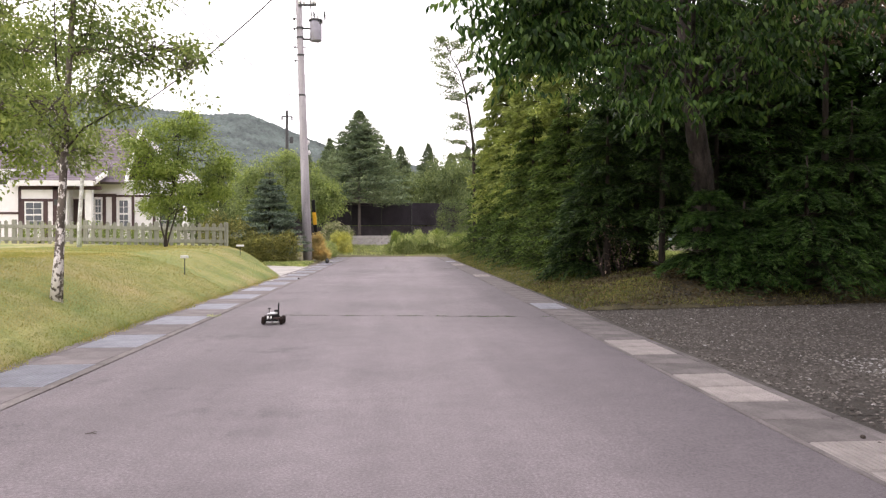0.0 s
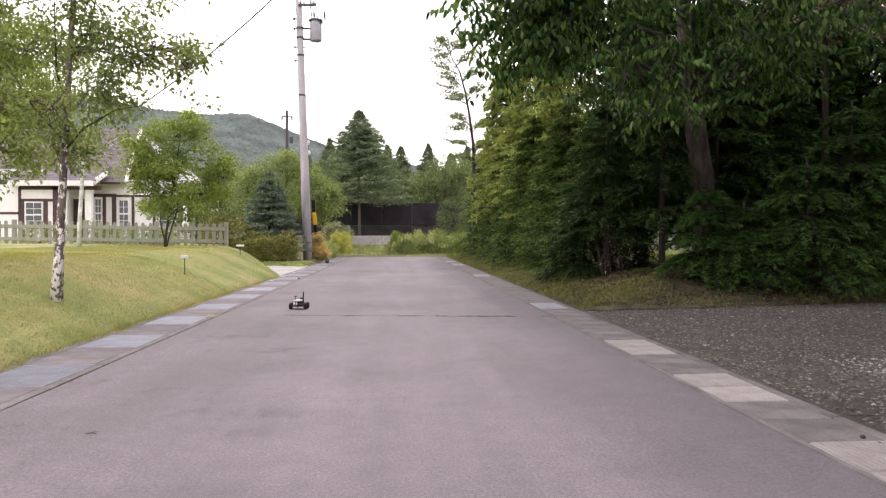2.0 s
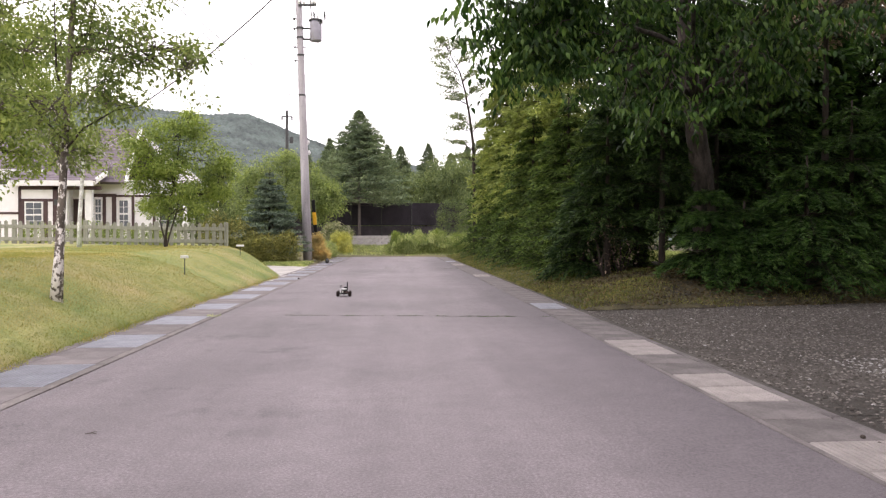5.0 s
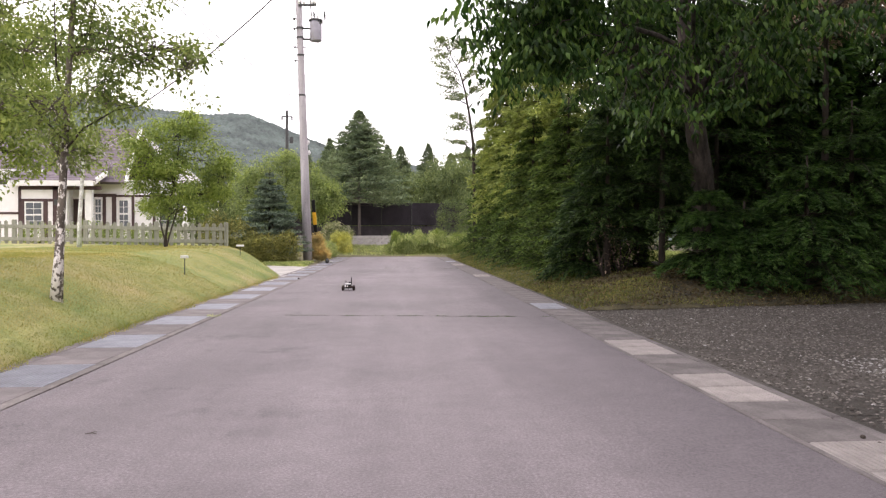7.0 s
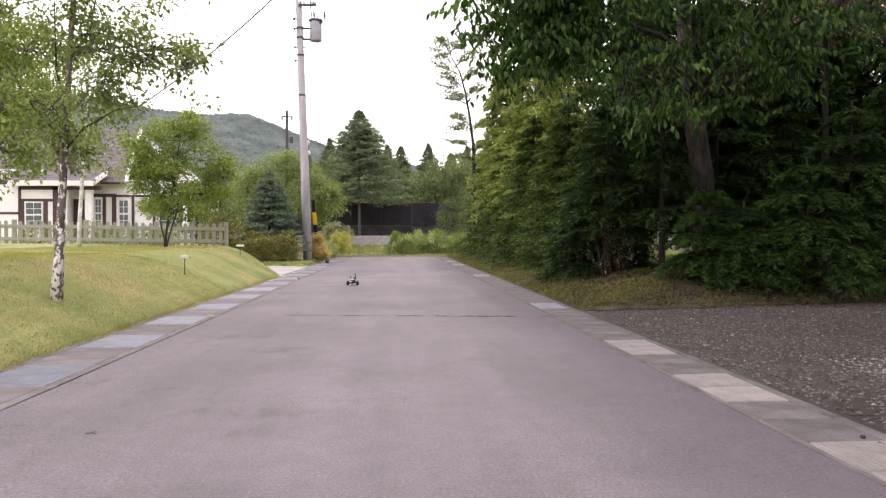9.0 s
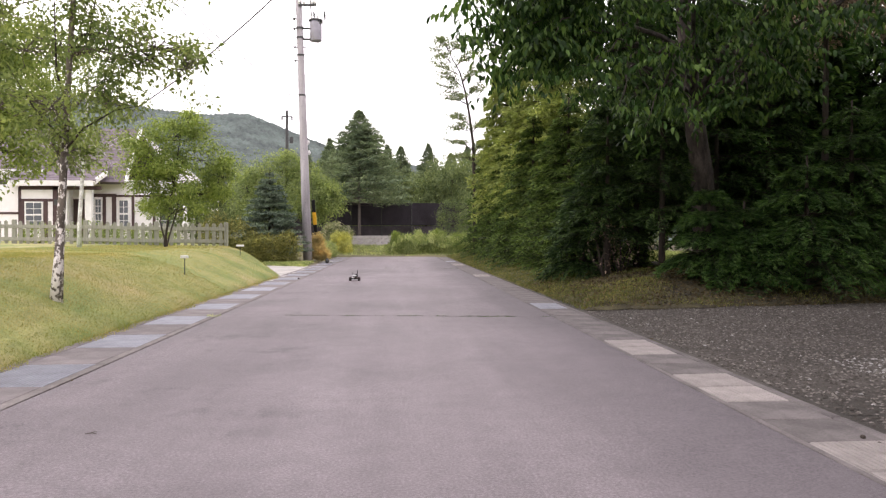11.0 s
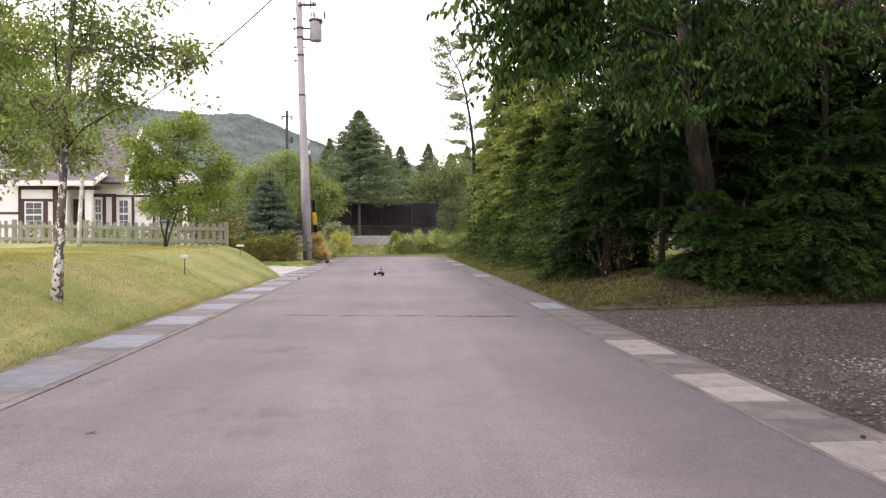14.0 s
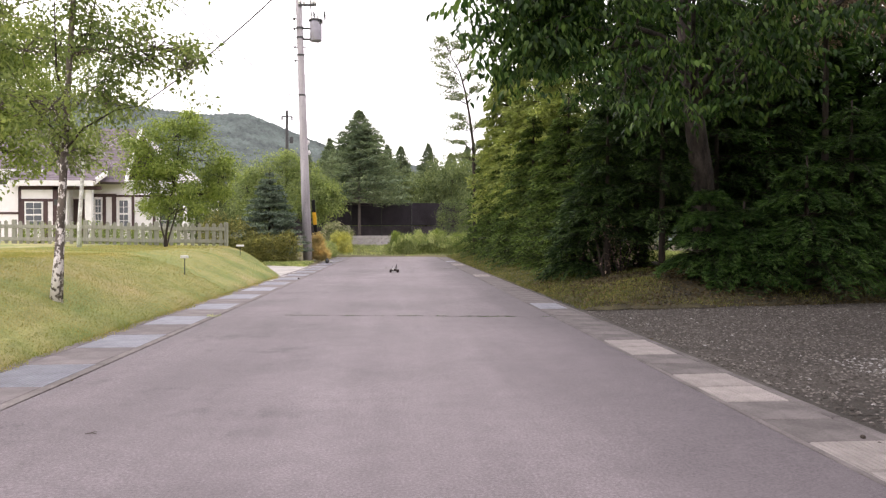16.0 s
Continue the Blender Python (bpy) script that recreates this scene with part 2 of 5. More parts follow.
LARCH = foliage("larch_needle", (0.165, 0.215, 0.065), (0.245, 0.3, 0.1), (0.385, 0.435, 0.17), 0.45, patch=1.6)
# Far foliage is paled and greyed: distance haze put into the colours.
FIR_FAR = foliage("hazed_fir_needle", (0.125, 0.168, 0.12), (0.185, 0.24, 0.17), (0.265, 0.33, 0.225), 0.4, 0.7, 0.4)
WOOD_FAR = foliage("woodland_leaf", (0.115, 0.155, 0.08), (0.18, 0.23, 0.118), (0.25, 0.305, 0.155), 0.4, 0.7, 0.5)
BLUE_SPRUCE = foliage("blue_spruce_needle", (0.1, 0.142, 0.12), (0.175, 0.232, 0.195), (0.3, 0.37, 0.32), 0.15, 0.6, 1.5)
SHRUB = foliage("clipped_shrub_leaf", (0.1, 0.12, 0.042), (0.2, 0.21, 0.08), (0.4, 0.39, 0.15), 0.38, patch=3.2, swing=((0.4, 0.46, 0.42), (1.65, 1.5, 1.3)))
FLOWERING = foliage("flowering_shrub_leaf", (0.17, 0.21, 0.1), (0.27, 0.31, 0.17), (0.78, 0.73, 0.7), 0.35, patch=2.0)
GOLD = foliage("golden_shrub_leaf", (0.4, 0.43, 0.12), (0.6, 0.6, 0.22), (0.78, 0.75, 0.4), 0.45, patch=2.0)
AMBER = foliage("amber_shrub_leaf", (0.46, 0.33, 0.16), (0.6, 0.45, 0.24), (0.58, 0.53, 0.28), 0.4, patch=2.0)
WEED = foliage("verge_weed_leaf", (0.19, 0.265, 0.1), (0.37, 0.44, 0.19), (0.6, 0.62, 0.38), 0.45, patch=1.8)
GRASS = foliage("grass_blade", (0.23, 0.245, 0.085), (0.33, 0.325, 0.125), (0.46, 0.405, 0.2), 0.62, 0.8, 1.4, ((0.58, 0.74, 0.42), (1.42, 1.22, 1.42)))
DEAD = foliage("brown_dead_needle", (0.2, 0.145, 0.12), (0.33, 0.24, 0.2), (0.48, 0.37, 0.32), 0.2)

LITTER = foliage("dry_fallen_leaf", (0.06, 0.042, 0.025), (0.11, 0.08, 0.045), (0.2, 0.15, 0.09), 0.15, 0.8, 1.5)
MOSS = foliage("bank_grass_blade", (0.085, 0.108, 0.028), (0.15, 0.165, 0.054), (0.29, 0.27, 0.12), 0.4, 0.7, 1.2)


# ---------------------------------------------------------------- building helpers
rng = np.random.default_rng(7)


def empty(name, m, label, category, group="", kind=""):
    ob = new(name)
    ob.matrix_basis = m
    return tagged(ob, label, category, group, kind)


def part(name, bm, material, parent=None, label="", smooth=False):
    me = bpy.data.meshes.new(name)
    bm.to_mesh(me)
    bm.free()
    me.materials.append(material)
    if smooth:
        me.polygons.foreach_set("use_smooth", [True] * len(me.polygons))
    ob = new(name, me)
    ob.parent = parent
    return tagged(ob, label)


def array_part(name, verts, faces, material, parent=None, label="", smooth=False):
    """A mesh from arrays: verts (N, 3), faces (M, 3 or 4)."""
    me = bpy.data.meshes.new(name)
    verts, faces = np.asarray(verts, np.float32), np.asarray(faces, np.int32)
    k = faces.shape[1]
    me.vertices.add(len(verts))
    me.vertices.foreach_set("co", verts.ravel())
    me.loops.add(faces.size)
    me.loops.foreach_set("vertex_index", faces.ravel())
    me.polygons.add(len(faces))
    me.polygons.foreach_set("loop_start", np.arange(0, faces.size, k, dtype=np.int32))
    me.update(calc_edges=True)
    me.materials.append(material)
    if smooth:
        me.polygons.foreach_set("use_smooth", [True] * len(me.polygons))
    ob = new(name, me)
    ob.parent = parent
    return tagged(ob, label)


def shared(name, source, parent, m):
    """Another piece on the mesh of source."""
    ob = new(name, source.data)
    ob.parent = parent
    ob.matrix_basis = m
    return ob


def block(bm, c, s, m=None, bevel=0.0):
    """A box of size s about c, with its edges eased."""
    made = bmesh.ops.create_cube(bm, size=1.0, matrix=(m or Matrix()) @ Matrix.Translation(c) @ Matrix.Diagonal((*s, 1)))
    if bevel:
        edges = list({e for v in made["verts"] for e in v.link_edges})
        bmesh.ops.bevel(bm, geom=edges, offset=bevel, segments=1, affect="EDGES")


def box(c, s, bevel=0.0, m=None):
    bm = bmesh.new()
    block(bm, c, s, m, bevel)
    return bm


def tube(bm, pts, radii, seg=8, cap=True):
    """A round tapered limb along pts."""
    pts = [Vector(p) for p in pts]
    if isinstance(radii, (int, float)):
        radii = [radii] * len(pts)
    rings, side = [], None
    for i, p in enumerate(pts):
        d = (pts[min(i + 1, len(pts) - 1)] - pts[max(i - 1, 0)]).normalized()
        if side is None:
            side = d.orthogonal().normalized()
        side = (side - d * side.dot(d)).normalized()
        up = d.cross(side)
        rings.append([bm.verts.new(p + (side * math.cos(a) + up * math.sin(a)) * radii[i]) for a in (2 * math.pi * k / seg for k in range(seg))])
    for a, b in zip(rings, rings[1:]):
        for k in range(seg):
            bm.faces.new((a[k], a[(k + 1) % seg], b[(k + 1) % seg], b[k]))
    if cap:
        bm.faces.new(rings[0][::-1])
        bm.faces.new(rings[-1])


def bent(a, b, n, wobble, sag=0.0):
    """n points from a to b with a natural waver."""
    a, b = np.array(a, float), np.array(b, float)
    t = np.linspace(0, 1, n)[:, None]
    p = a + (b - a) * t + rng.normal(0, wobble, (n, 3)) * np.sin(math.pi * t)
    p[:, 2] += sag * np.sin(math.pi * t[:, 0])
    return p


def unit(v):
    return v / np.maximum(np.linalg.norm(v, axis=1, keepdims=True), 1e-6)


def leaf_arrays(pos, way, face, length, width, fold=0.25):
    """Folded leaves: a stalk end, two edges and a tip each."""
    way = unit(way)
    side = unit(np.cross(way, face))
    up = np.cross(side, way)
    length, width = np.reshape(length, (-1, 1)), np.reshape(width, (-1, 1))
    mid = pos + way * length * 0.45 + up * width * fold
    v = np.stack([pos, mid + side * width * 0.5, pos + way * length, mid - side * width * 0.5], 1).reshape(-1, 3)
    base = np.arange(len(pos))[:, None] * 4
    f = np.concatenate([base + [0, 1, 2], base + [0, 2, 3]], 1).reshape(-1, 3)
    return v, f


def long_leaf_arrays(pos, way, face, length, width, fold=0.2):
    """Pointed oval leaves that curl down: six points and four faces each."""
    way = unit(way)
    side = unit(np.cross(way, face))
    up = np.cross(side, way)
    length, width = np.reshape(length, (-1, 1)), np.reshape(width, (-1, 1))
    low, high = pos + way * length * 0.3 + up * width * fold, pos + way * length * 0.66 + up * width * fold * 0.6
    v = np.stack([pos, low + side * width * 0.46, high + side * width * 0.42, pos + way * length - up * length * 0.1, high - side * width * 0.42, low - side * width * 0.46], 1).reshape(-1, 3)
    base = np.arange(len(pos))[:, None] * 6
    f = np.concatenate([base + [0, 1, 5], base + [1, 2, 5], base + [2, 4, 5], base + [2, 3, 4]], 1).reshape(-1, 3)
    return v, f


def crown(name, leaves, material, parent, label="", full=False):
    return tagged(array_part(name, *(long_leaf_arrays if full else leaf_arrays)(*leaves), material, parent, label), kind="stuff")


def clump_leaves(centres, radius, count, length, droop=0.6, flat=0.7):
    """Leaves round each clump centre, hanging outwards."""
    n = len(centres) * count
    off = rng.normal(0, 1, (n, 3)) * radius * 0.55
    off[:, 2] *= flat
    pos = np.repeat(centres, count, 0) + off
    way = off / radius + rng.normal(0, 0.5, (n, 3)) - [0, 0, droop]
    face = rng.normal(0, 0.6, (n, 3)) + [0, 0, 1]
    ln = length * rng.uniform(0.65, 1.25, n)
    return pos, way, face, ln, ln * rng.uniform(0.4, 0.56, n)


def spray_leaves(centres, reach, count, length):
    """Leaves hanging in two ranks along a level, slightly drooping twig through each centre."""
    k = len(centres)
    az = rng.uniform(0, 2 * math.pi, k)
    d = np.stack([np.cos(az), np.sin(az), rng.normal(-0.15, 0.15, k)], 1)
    side = np.stack([-np.sin(az), np.cos(az), np.zeros(k)], 1)
    s = np.tile(np.linspace(-1, 1, count), k)
    q = np.repeat(np.arange(k), count)
    pos = centres[q] + d[q] * (s * reach)[:, None] - [0, 0, 1] * (0.12 * reach * (s + 1) ** 2)[:, None] + rng.normal(0, 0.02, (k * count, 3))
    hand = np.where(np.arange(k * count) % 2, 1.0, -1.0)
    way = d[q] * 0.35 + side[q] * (hand * rng.uniform(0.25, 0.7, k * count))[:, None] - [0, 0, 0.75] + rng.normal(0, 0.15, (k * count, 3))
    face = side[q] * hand[:, None] * 0.6 + [0, 0, 0.8] + rng.normal(0, 0.25, (k * count, 3))
    ln = length * rng.uniform(0.7, 1.2, k * count)
    return pos, way, face, ln, ln * rng.uniform(0.34, 0.46, k * count)


def broad_tree(name, trunk, radii, blobs, clumps, per, leaf, material, bark, label, category="tree", clump_r=0.28, droop=0.6, shell=0.55, limb_r=0.05, group="", seg=10, full=False, hang=False, twig_share=10, gather=7):
    """A tree in world places: trunk points, then blobs (x, y, z, rx, ry, rz) of its crown, each fed by a limb."""
    root = Vector(trunk[0])
    tree = empty(name, Matrix.Translation(root), label, category, group)
    rel = [Vector(p) - root for p in trunk]
    bm = bmesh.new()
    tube(bm, rel, radii, seg)
    part("trunk", bm, bark, tree, smooth=True)
    tp = np.array([tuple(p) for p in rel])
    centres = []
    twigs = bmesh.new()
    for b in blobs:
        c, r = np.array(b[:3]) - np.array(root), np.array(b[3:])
        low = tp[(tp[:, 2] < c[2] + 0.3)]
        start = low[np.argmax(low[:, 2] - 0.35 * np.linalg.norm(low[:, :2] - c[:2], axis=1))] if len(low) else tp[-1]
        bm = bmesh.new()
        tube(bm, bent(start, c, 6, 0.06, 0.12), np.linspace(limb_r, limb_r * 0.3, 6), 6)
        share = max(3, int(clumps * r.prod() ** (2 / 3) / sum(np.array(q[3:]).prod() ** (2 / 3) for q in blobs)))
        d = unit(rng.normal(0, 1, (share, 3)))
        heads = c + d * r * rng.uniform(shell, 1.05, (share, 1)) ** 0.7
        pts = heads[rng.integers(0, max(2, share // gather), share)] + rng.normal(0, 0.2, (share, 3)) * r * [1, 1, 0.75]
        part("limb", bm, bark, tree, smooth=True)
        for p in pts[:: max(1, share // twig_share)]:
            tube(twigs, bent(c, p, 4, 0.04), np.linspace(limb_r * 0.3, 0.004, 4), 4, False)
        centres.append(pts)
    tagged(part("twigwork", twigs, bark, tree), kind="stuff")
    crown("crown", spray_leaves(np.concatenate(centres), clump_r, per, leaf) if hang else clump_leaves(np.concatenate(centres), clump_r, per, leaf, droop), material, tree, full=full)
    return tree


def conifer_arrays(height, radius, start, boughs, twigs, sprays, spray, droop=0.25, lean=0.0, power=0.9, spread=0.7, slim=(0.26, 0.4), tiers=0, loose=0.75, stray=0.5):
    """Sprays of needles along drooping boughs, from start to height, in the tree's own space."""
    h = start + (height - start) * ((np.arange(boughs) + rng.uniform(0, 1, boughs)) / boughs) ** 0.85 * 0.985
    if tiers:
        h = start + (height - start) * np.clip((np.floor((h - start) / (height - start) * tiers) + rng.uniform(0.4 - loose / 2, 0.4 + loose / 2, boughs)) / tiers, 0, 0.985)
    reach = radius * (1 - (h - start) / (height - start)) ** power * rng.uniform(0.7, 1.12, boughs) + 0.05
    az = np.arange(boughs) * 2.39996 + rng.normal(0, 0.3, boughs)
    ray = np.stack([np.cos(az), np.sin(az), np.zeros(boughs)], 1)
    cross = np.stack([-np.sin(az), np.cos(az), np.zeros(boughs)], 1)
    s = np.linspace(0.18, 1.0, twigs)
    S, side = np.tile(np.repeat(s, 2), boughs), np.tile([-1.0, 1.0], twigs * boughs)
    B = np.repeat(np.arange(boughs), twigs * 2)
    R = reach[B]
    fall = droop * R * (S - 0.25) ** 2 * 1.6 - 0.06 * R * S
    foot = ray[B] * (S * R)[:, None]
    foot[:, 2] = h[B] - fall
    tl = R * 0.42 * (1.08 - S * 0.75) * rng.uniform(0.7, 1.2, len(S))
    tw = unit(ray[B] * 0.75 + cross[B] * (side * spread)[:, None] + rng.normal(0, 0.12, (len(S), 3)) - [0, 0, droop * 0.6])
    T = np.repeat(np.arange(len(S)), sprays)
    q = np.tile(np.linspace(0.1, 1.0, sprays), len(S))
    pos = foot[T] + tw[T] * (tl[T] * q)[:, None]
    way = tw[T] + rng.normal(0, stray, (len(T), 3)) - [0, 0, 0.12]
    face = rng.normal(0, 0.45, (len(T), 3)) + [0, 0, 1]
    ln = spray * rng.uniform(0.7, 1.3, len(T)) * np.clip(R[T] / (0.35 * radius), 0.45, 1)
    pos[:, 0] += lean * pos[:, 2]
    # Outer sprays take the lighter tip colour; the inner, shaded ones the darker.
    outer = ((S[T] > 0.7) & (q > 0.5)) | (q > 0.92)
    return (pos, way, face, ln, ln * rng.uniform(*slim, len(T))), h, reach, az, outer


def conifer(name, at, height, radius, material, label, start=0.3, boughs=90, twigs=9, sprays=5, spray=0.16, trunk_r=0.1, droop=0.25, lean=0.0, power=0.9, bark=None, group="", spread=0.7, slim=(0.26, 0.4), tiers=0, loose=0.75, fresh=None, stray=0.5):
    tree = empty(name, Matrix.Translation(at), label, "tree", group)
    leaves, h, reach, az, outer = conifer_arrays(height, radius, start, boughs, twigs, sprays, spray, droop, lean, power, spread, slim, tiers, loose, stray)
    bm = bmesh.new()
    tube(bm, [(lean * height * k / 6, 0, -0.25 if k == 0 else height * k / 6) for k in range(7)], np.linspace(trunk_r, 0.015, 7), 8)
    part("trunk", bm, bark or BARK, tree, smooth=True)
    bm = bmesh.new()
    for i in range(0, boughs):
        a, r, z = az[i], reach[i], h[i]
        x0 = lean * z
        tube(bm, [(x0, 0, z), (x0 + math.cos(a) * r * 0.5, math.sin(a) * r * 0.5, z + 0.01 * r), (x0 + math.cos(a) * r * 0.92, math.sin(a) * r * 0.92, z - droop * r * 0.6)],
             [trunk_r * 0.16 + 0.004, 0.008, 0.003], 4, False)
    tagged(part("branchwork", bm, bark or BARK, tree), kind="stuff")
    if fresh is None:
        crown("crown", leaves, material, tree)
    else:
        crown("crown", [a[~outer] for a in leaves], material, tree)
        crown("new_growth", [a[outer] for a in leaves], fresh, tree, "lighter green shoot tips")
    return tree


def mound(name, places, clumps, per, leaf, material, label, category="shrub", clump_r=0.13, droop=0.1, group=""):
    """A shrub: stems from one foot, leaf clumps over rounded masses (x, y, z, rx, ry, rz)."""
    foot = Vector((places[0][0], places[0][1], max(0.0, places[0][2] - places[0][5])))
    shrub = empty(name, Matrix.Translation(foot), label, category, group)
    pts = []
    bm = bmesh.new()
    for p in places:
        c, r = np.array(p[:3]) - np.array(foot), np.array(p[3:])
        d = unit(rng.normal(0, 1, (clumps, 3)))
        q = c + d * r * rng.uniform(0.6, 1.05, (clumps, 1)) ** 0.6
        q[:, 2] = np.maximum(q[:, 2], 0.05)
        pts.append(q)
        for e in q[:: max(1, clumps // 8)]:
            tube(bm, bent((c[0], c[1], -0.05), e, 4, 0.04), [0.02, 0.014, 0.009, 0.004], 5, False)
    tagged(part("stemwork", bm, BARK, shrub), kind="stuff")
    crown("foliage", clump_leaves(np.concatenate(pts), clump_r, per, leaf, droop, 0.9), material, shrub)
    return shrub


def smooth_step(t):
    t = np.clip(t, 0, 1)
    return t * (1.5 - 0.5 * t * t)


def sheet(name, xs, ys, height, material, label, category):
    """Ground as a grid over xs and ys, at the height that a function gives."""
    X, Y = np.meshgrid(xs, ys)
    Z = height(X, Y)
    v = np.stack([X, Y, Z], -1).reshape(-1, 3)
    w = len(xs)
    i = (np.arange(len(ys) - 1)[:, None] * w + np.arange(w - 1)).reshape(-1)
    f = np.stack([i, i + 1, i + 1 + w, i + w], 1)
    return tagged(array_part(name, v, f, material, smooth=True), label, category, kind="structure")


# ---------------------------------------------------------------- ground
def rough(X, Y, scale, amp, seed=0.0):
    a = np.sin(X * scale + 1.3 * np.sin(Y * scale * 0.7 + seed)) * np.sin(Y * scale * 0.83 + 1.1 * np.sin(X * scale * 0.6 + seed))
    b = np.sin(X * scale * 2.7 + seed * 2) * np.sin(Y * scale * 3.1 + seed)
    return amp * (0.7 * a + 0.3 * b)


def lawn_height(X, Y):
    d = np.minimum(-3.22 - X, ((Y - 20.7) * -2.4 + (X + 3.1) * -8.1) / 8.45 * 1.9)
    z = 0.8 * smooth_step(d / 2.3) + np.maximum(0, -X - 6) * 0.012 + np.where(d > 0.3, rough(X, Y, 0.9, 0.02), 0)
    return np.where(d <= 0.001, -0.1, z)


def bank_height(X, Y):
    d = np.minimum(X - 2.76, Y - (11.0 + 0.2 * (X - 2.76) - 0.006 * (X - 2.76) ** 2))
    z = 0.42 * smooth_step(d / 2.6) + np.where(d > 0.2, rough(X, Y, 1.7, 0.035, 1.0), 0)
    return np.where(d <= 0.001, -0.1, z)


def verge_height(X, Y):
    rise = np.clip((Y - 42.4) / 6.0, 0, 1) ** 0.8
    return 0.56 * rise + rough(X, Y, 1.3, 0.04, 3.0) - np.where(Y < 42.5, 0.06, 0)


def hill_height(X, Y):
    ridge = np.interp(X, [-900, -420, -242, -190, -151, -130, -116, -104, -90, -55, 8, 90, 300, 900], [60, 121, 112, 102, 98, 99, 98.5, 94, 88, 74, 60, 45, 34, 24])
    rise = np.clip((Y - 260) / 340, 0, 1) ** 1.2 * np.clip((1100 - Y) / 420, 0, 1) ** 0.5
    crowns = np.abs(np.sin(X * 0.47 + np.sin(Y * 0.23) * 2)) * np.abs(np.sin(Y * 0.41 + np.sin(X * 0.19) * 2)) * 2.4 + np.abs(np.sin(X * 0.93 + Y * 0.37 + np.sin(Y * 0.31))) * 1.6
    return (ridge - 3) * rise + crowns * np.clip((Y - 240) / 60, 0, 1) - 0.3


sheet("ground", [-3000, -400, -60, -20, 0, 20, 60, 400, 3000], [-3000, -300, -40, -10, 20, 60, 120, 260, 3500], lambda X, Y: X * 0 - 0.14, MEADOW, "rough grassy ground reaching to the horizon", "ground")
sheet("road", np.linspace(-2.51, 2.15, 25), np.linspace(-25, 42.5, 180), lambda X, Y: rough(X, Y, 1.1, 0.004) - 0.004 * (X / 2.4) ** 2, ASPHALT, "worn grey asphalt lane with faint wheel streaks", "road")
sheet("lawn", np.concatenate([np.linspace(-60, -12, 25), np.linspace(-11.8, -3.22, 60)]), np.linspace(-6, 48, 220), lawn_height, TURF, "mown yellow-green lawn sloping down to the gutter", "lawn")
sheet("bank", np.concatenate([np.linspace(2.76, 8, 50), np.linspace(8.3, 60, 60)]), np.linspace(10.5, 60, 220), bank_height, DIRT, "low bank of thin grass and leaf litter", "bank")
sheet("gravel_lot", np.linspace(2.72, 25, 90), np.linspace(-20, 16, 140), lambda X, Y: rough(X, Y, 3.1, 0.012, 2.0) + 0.0, GRAVEL, "dark loose gravel parking lot beside the lane", "gravel")
sheet("driveway", np.linspace(-14, -3.13, 40), np.linspace(19, 28.6, 40), lambda X, Y: 0.0 + 0.02 * np.maximum(0, -X - 4) + rough(X, Y, 2.0, 0.01), PALE_GRAVEL, "pale gravel driveway off the lane", "driveway")
sheet("flower_bed", np.linspace(-14, -3.36, 30), np.linspace(28.4, 44, 30), lambda X, Y: 0.05 + 0.012 * (Y - 28.4) + rough(X, Y, 2.2, 0.015) - np.where(Y < 28.5, 0.06, 0) - np.clip((X + 3.8) / 0.44, 0, 1) * (0.06 + 0.012 * (Y - 28.4)), MEADOW, "rough green bed under the shrubs", "bed")
sheet("verge", np.linspace(-12, 14, 60), np.linspace(42.3, 60, 60), verge_height, MEADOW, "rough grassy rise beyond the end of the lane", "verge")
sheet("hillside", np.concatenate([np.linspace(-900, -345, 70), np.linspace(-340, 80, 300), np.linspace(85, 900, 90)]), np.concatenate([np.linspace(240, 400, 30), np.linspace(403, 640, 90), np.linspace(650, 1100, 40)]), hill_height, HILL_WOOD, "wooded hillside in the far distance, haze in its colour", "hill")


# ---------------------------------------------------------------- gutters
def gutter(name, inner, outer, y0, y1, lip_in, lip_out, label, near_lip=KERB, far_lip=CONCRETE):
    """A drain channel: floor and two concrete lips, covers to be laid in it."""
    g = empty(name, Matrix(), label, "gutter", kind="structure")
    lo, hi = min(inner, outer), max(inner, outer)
    sgn = 1 if outer > inner else -1
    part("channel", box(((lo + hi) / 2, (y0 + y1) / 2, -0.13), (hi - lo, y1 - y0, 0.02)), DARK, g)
    n = int((y1 - y0) / 2)
    for k in range(n):
        yc = y0 + (k + 0.5) * (y1 - y0) / n
        ln = (y1 - y0) / n - 0.008
        part("kerb", box((inner + sgn * lip_in / 2, yc, -0.071), (lip_in, ln, 0.15), 0.003), near_lip, g)
        part("kerb", box((outer - sgn * lip_out / 2, yc, -0.068), (lip_out, ln, 0.15), 0.008), far_lip, g)
    return g


def grate(parent, width, length, bars):
    """Steel grate lying along the lane: bearing bars, two cross rods and an end plate at each end."""
    bm = bmesh.new()
    for i in range(bars):
        x = -width / 2 + width * (i + 0.5) / bars
        block(bm, (x, 0, 0), (width / bars * 0.76, length, 0.03))
    for y in (-length / 2 + 0.015, length / 2 - 0.015):
        block(bm, (0, y, -0.002), (width, 0.03, 0.03))
    for y in (-length * 0.22, length * 0.22):
        block(bm, (0, y, -0.012), (width, 0.012, 0.012))
    return part("grate", bm, STEEL, parent, "galvanised steel drain grate")


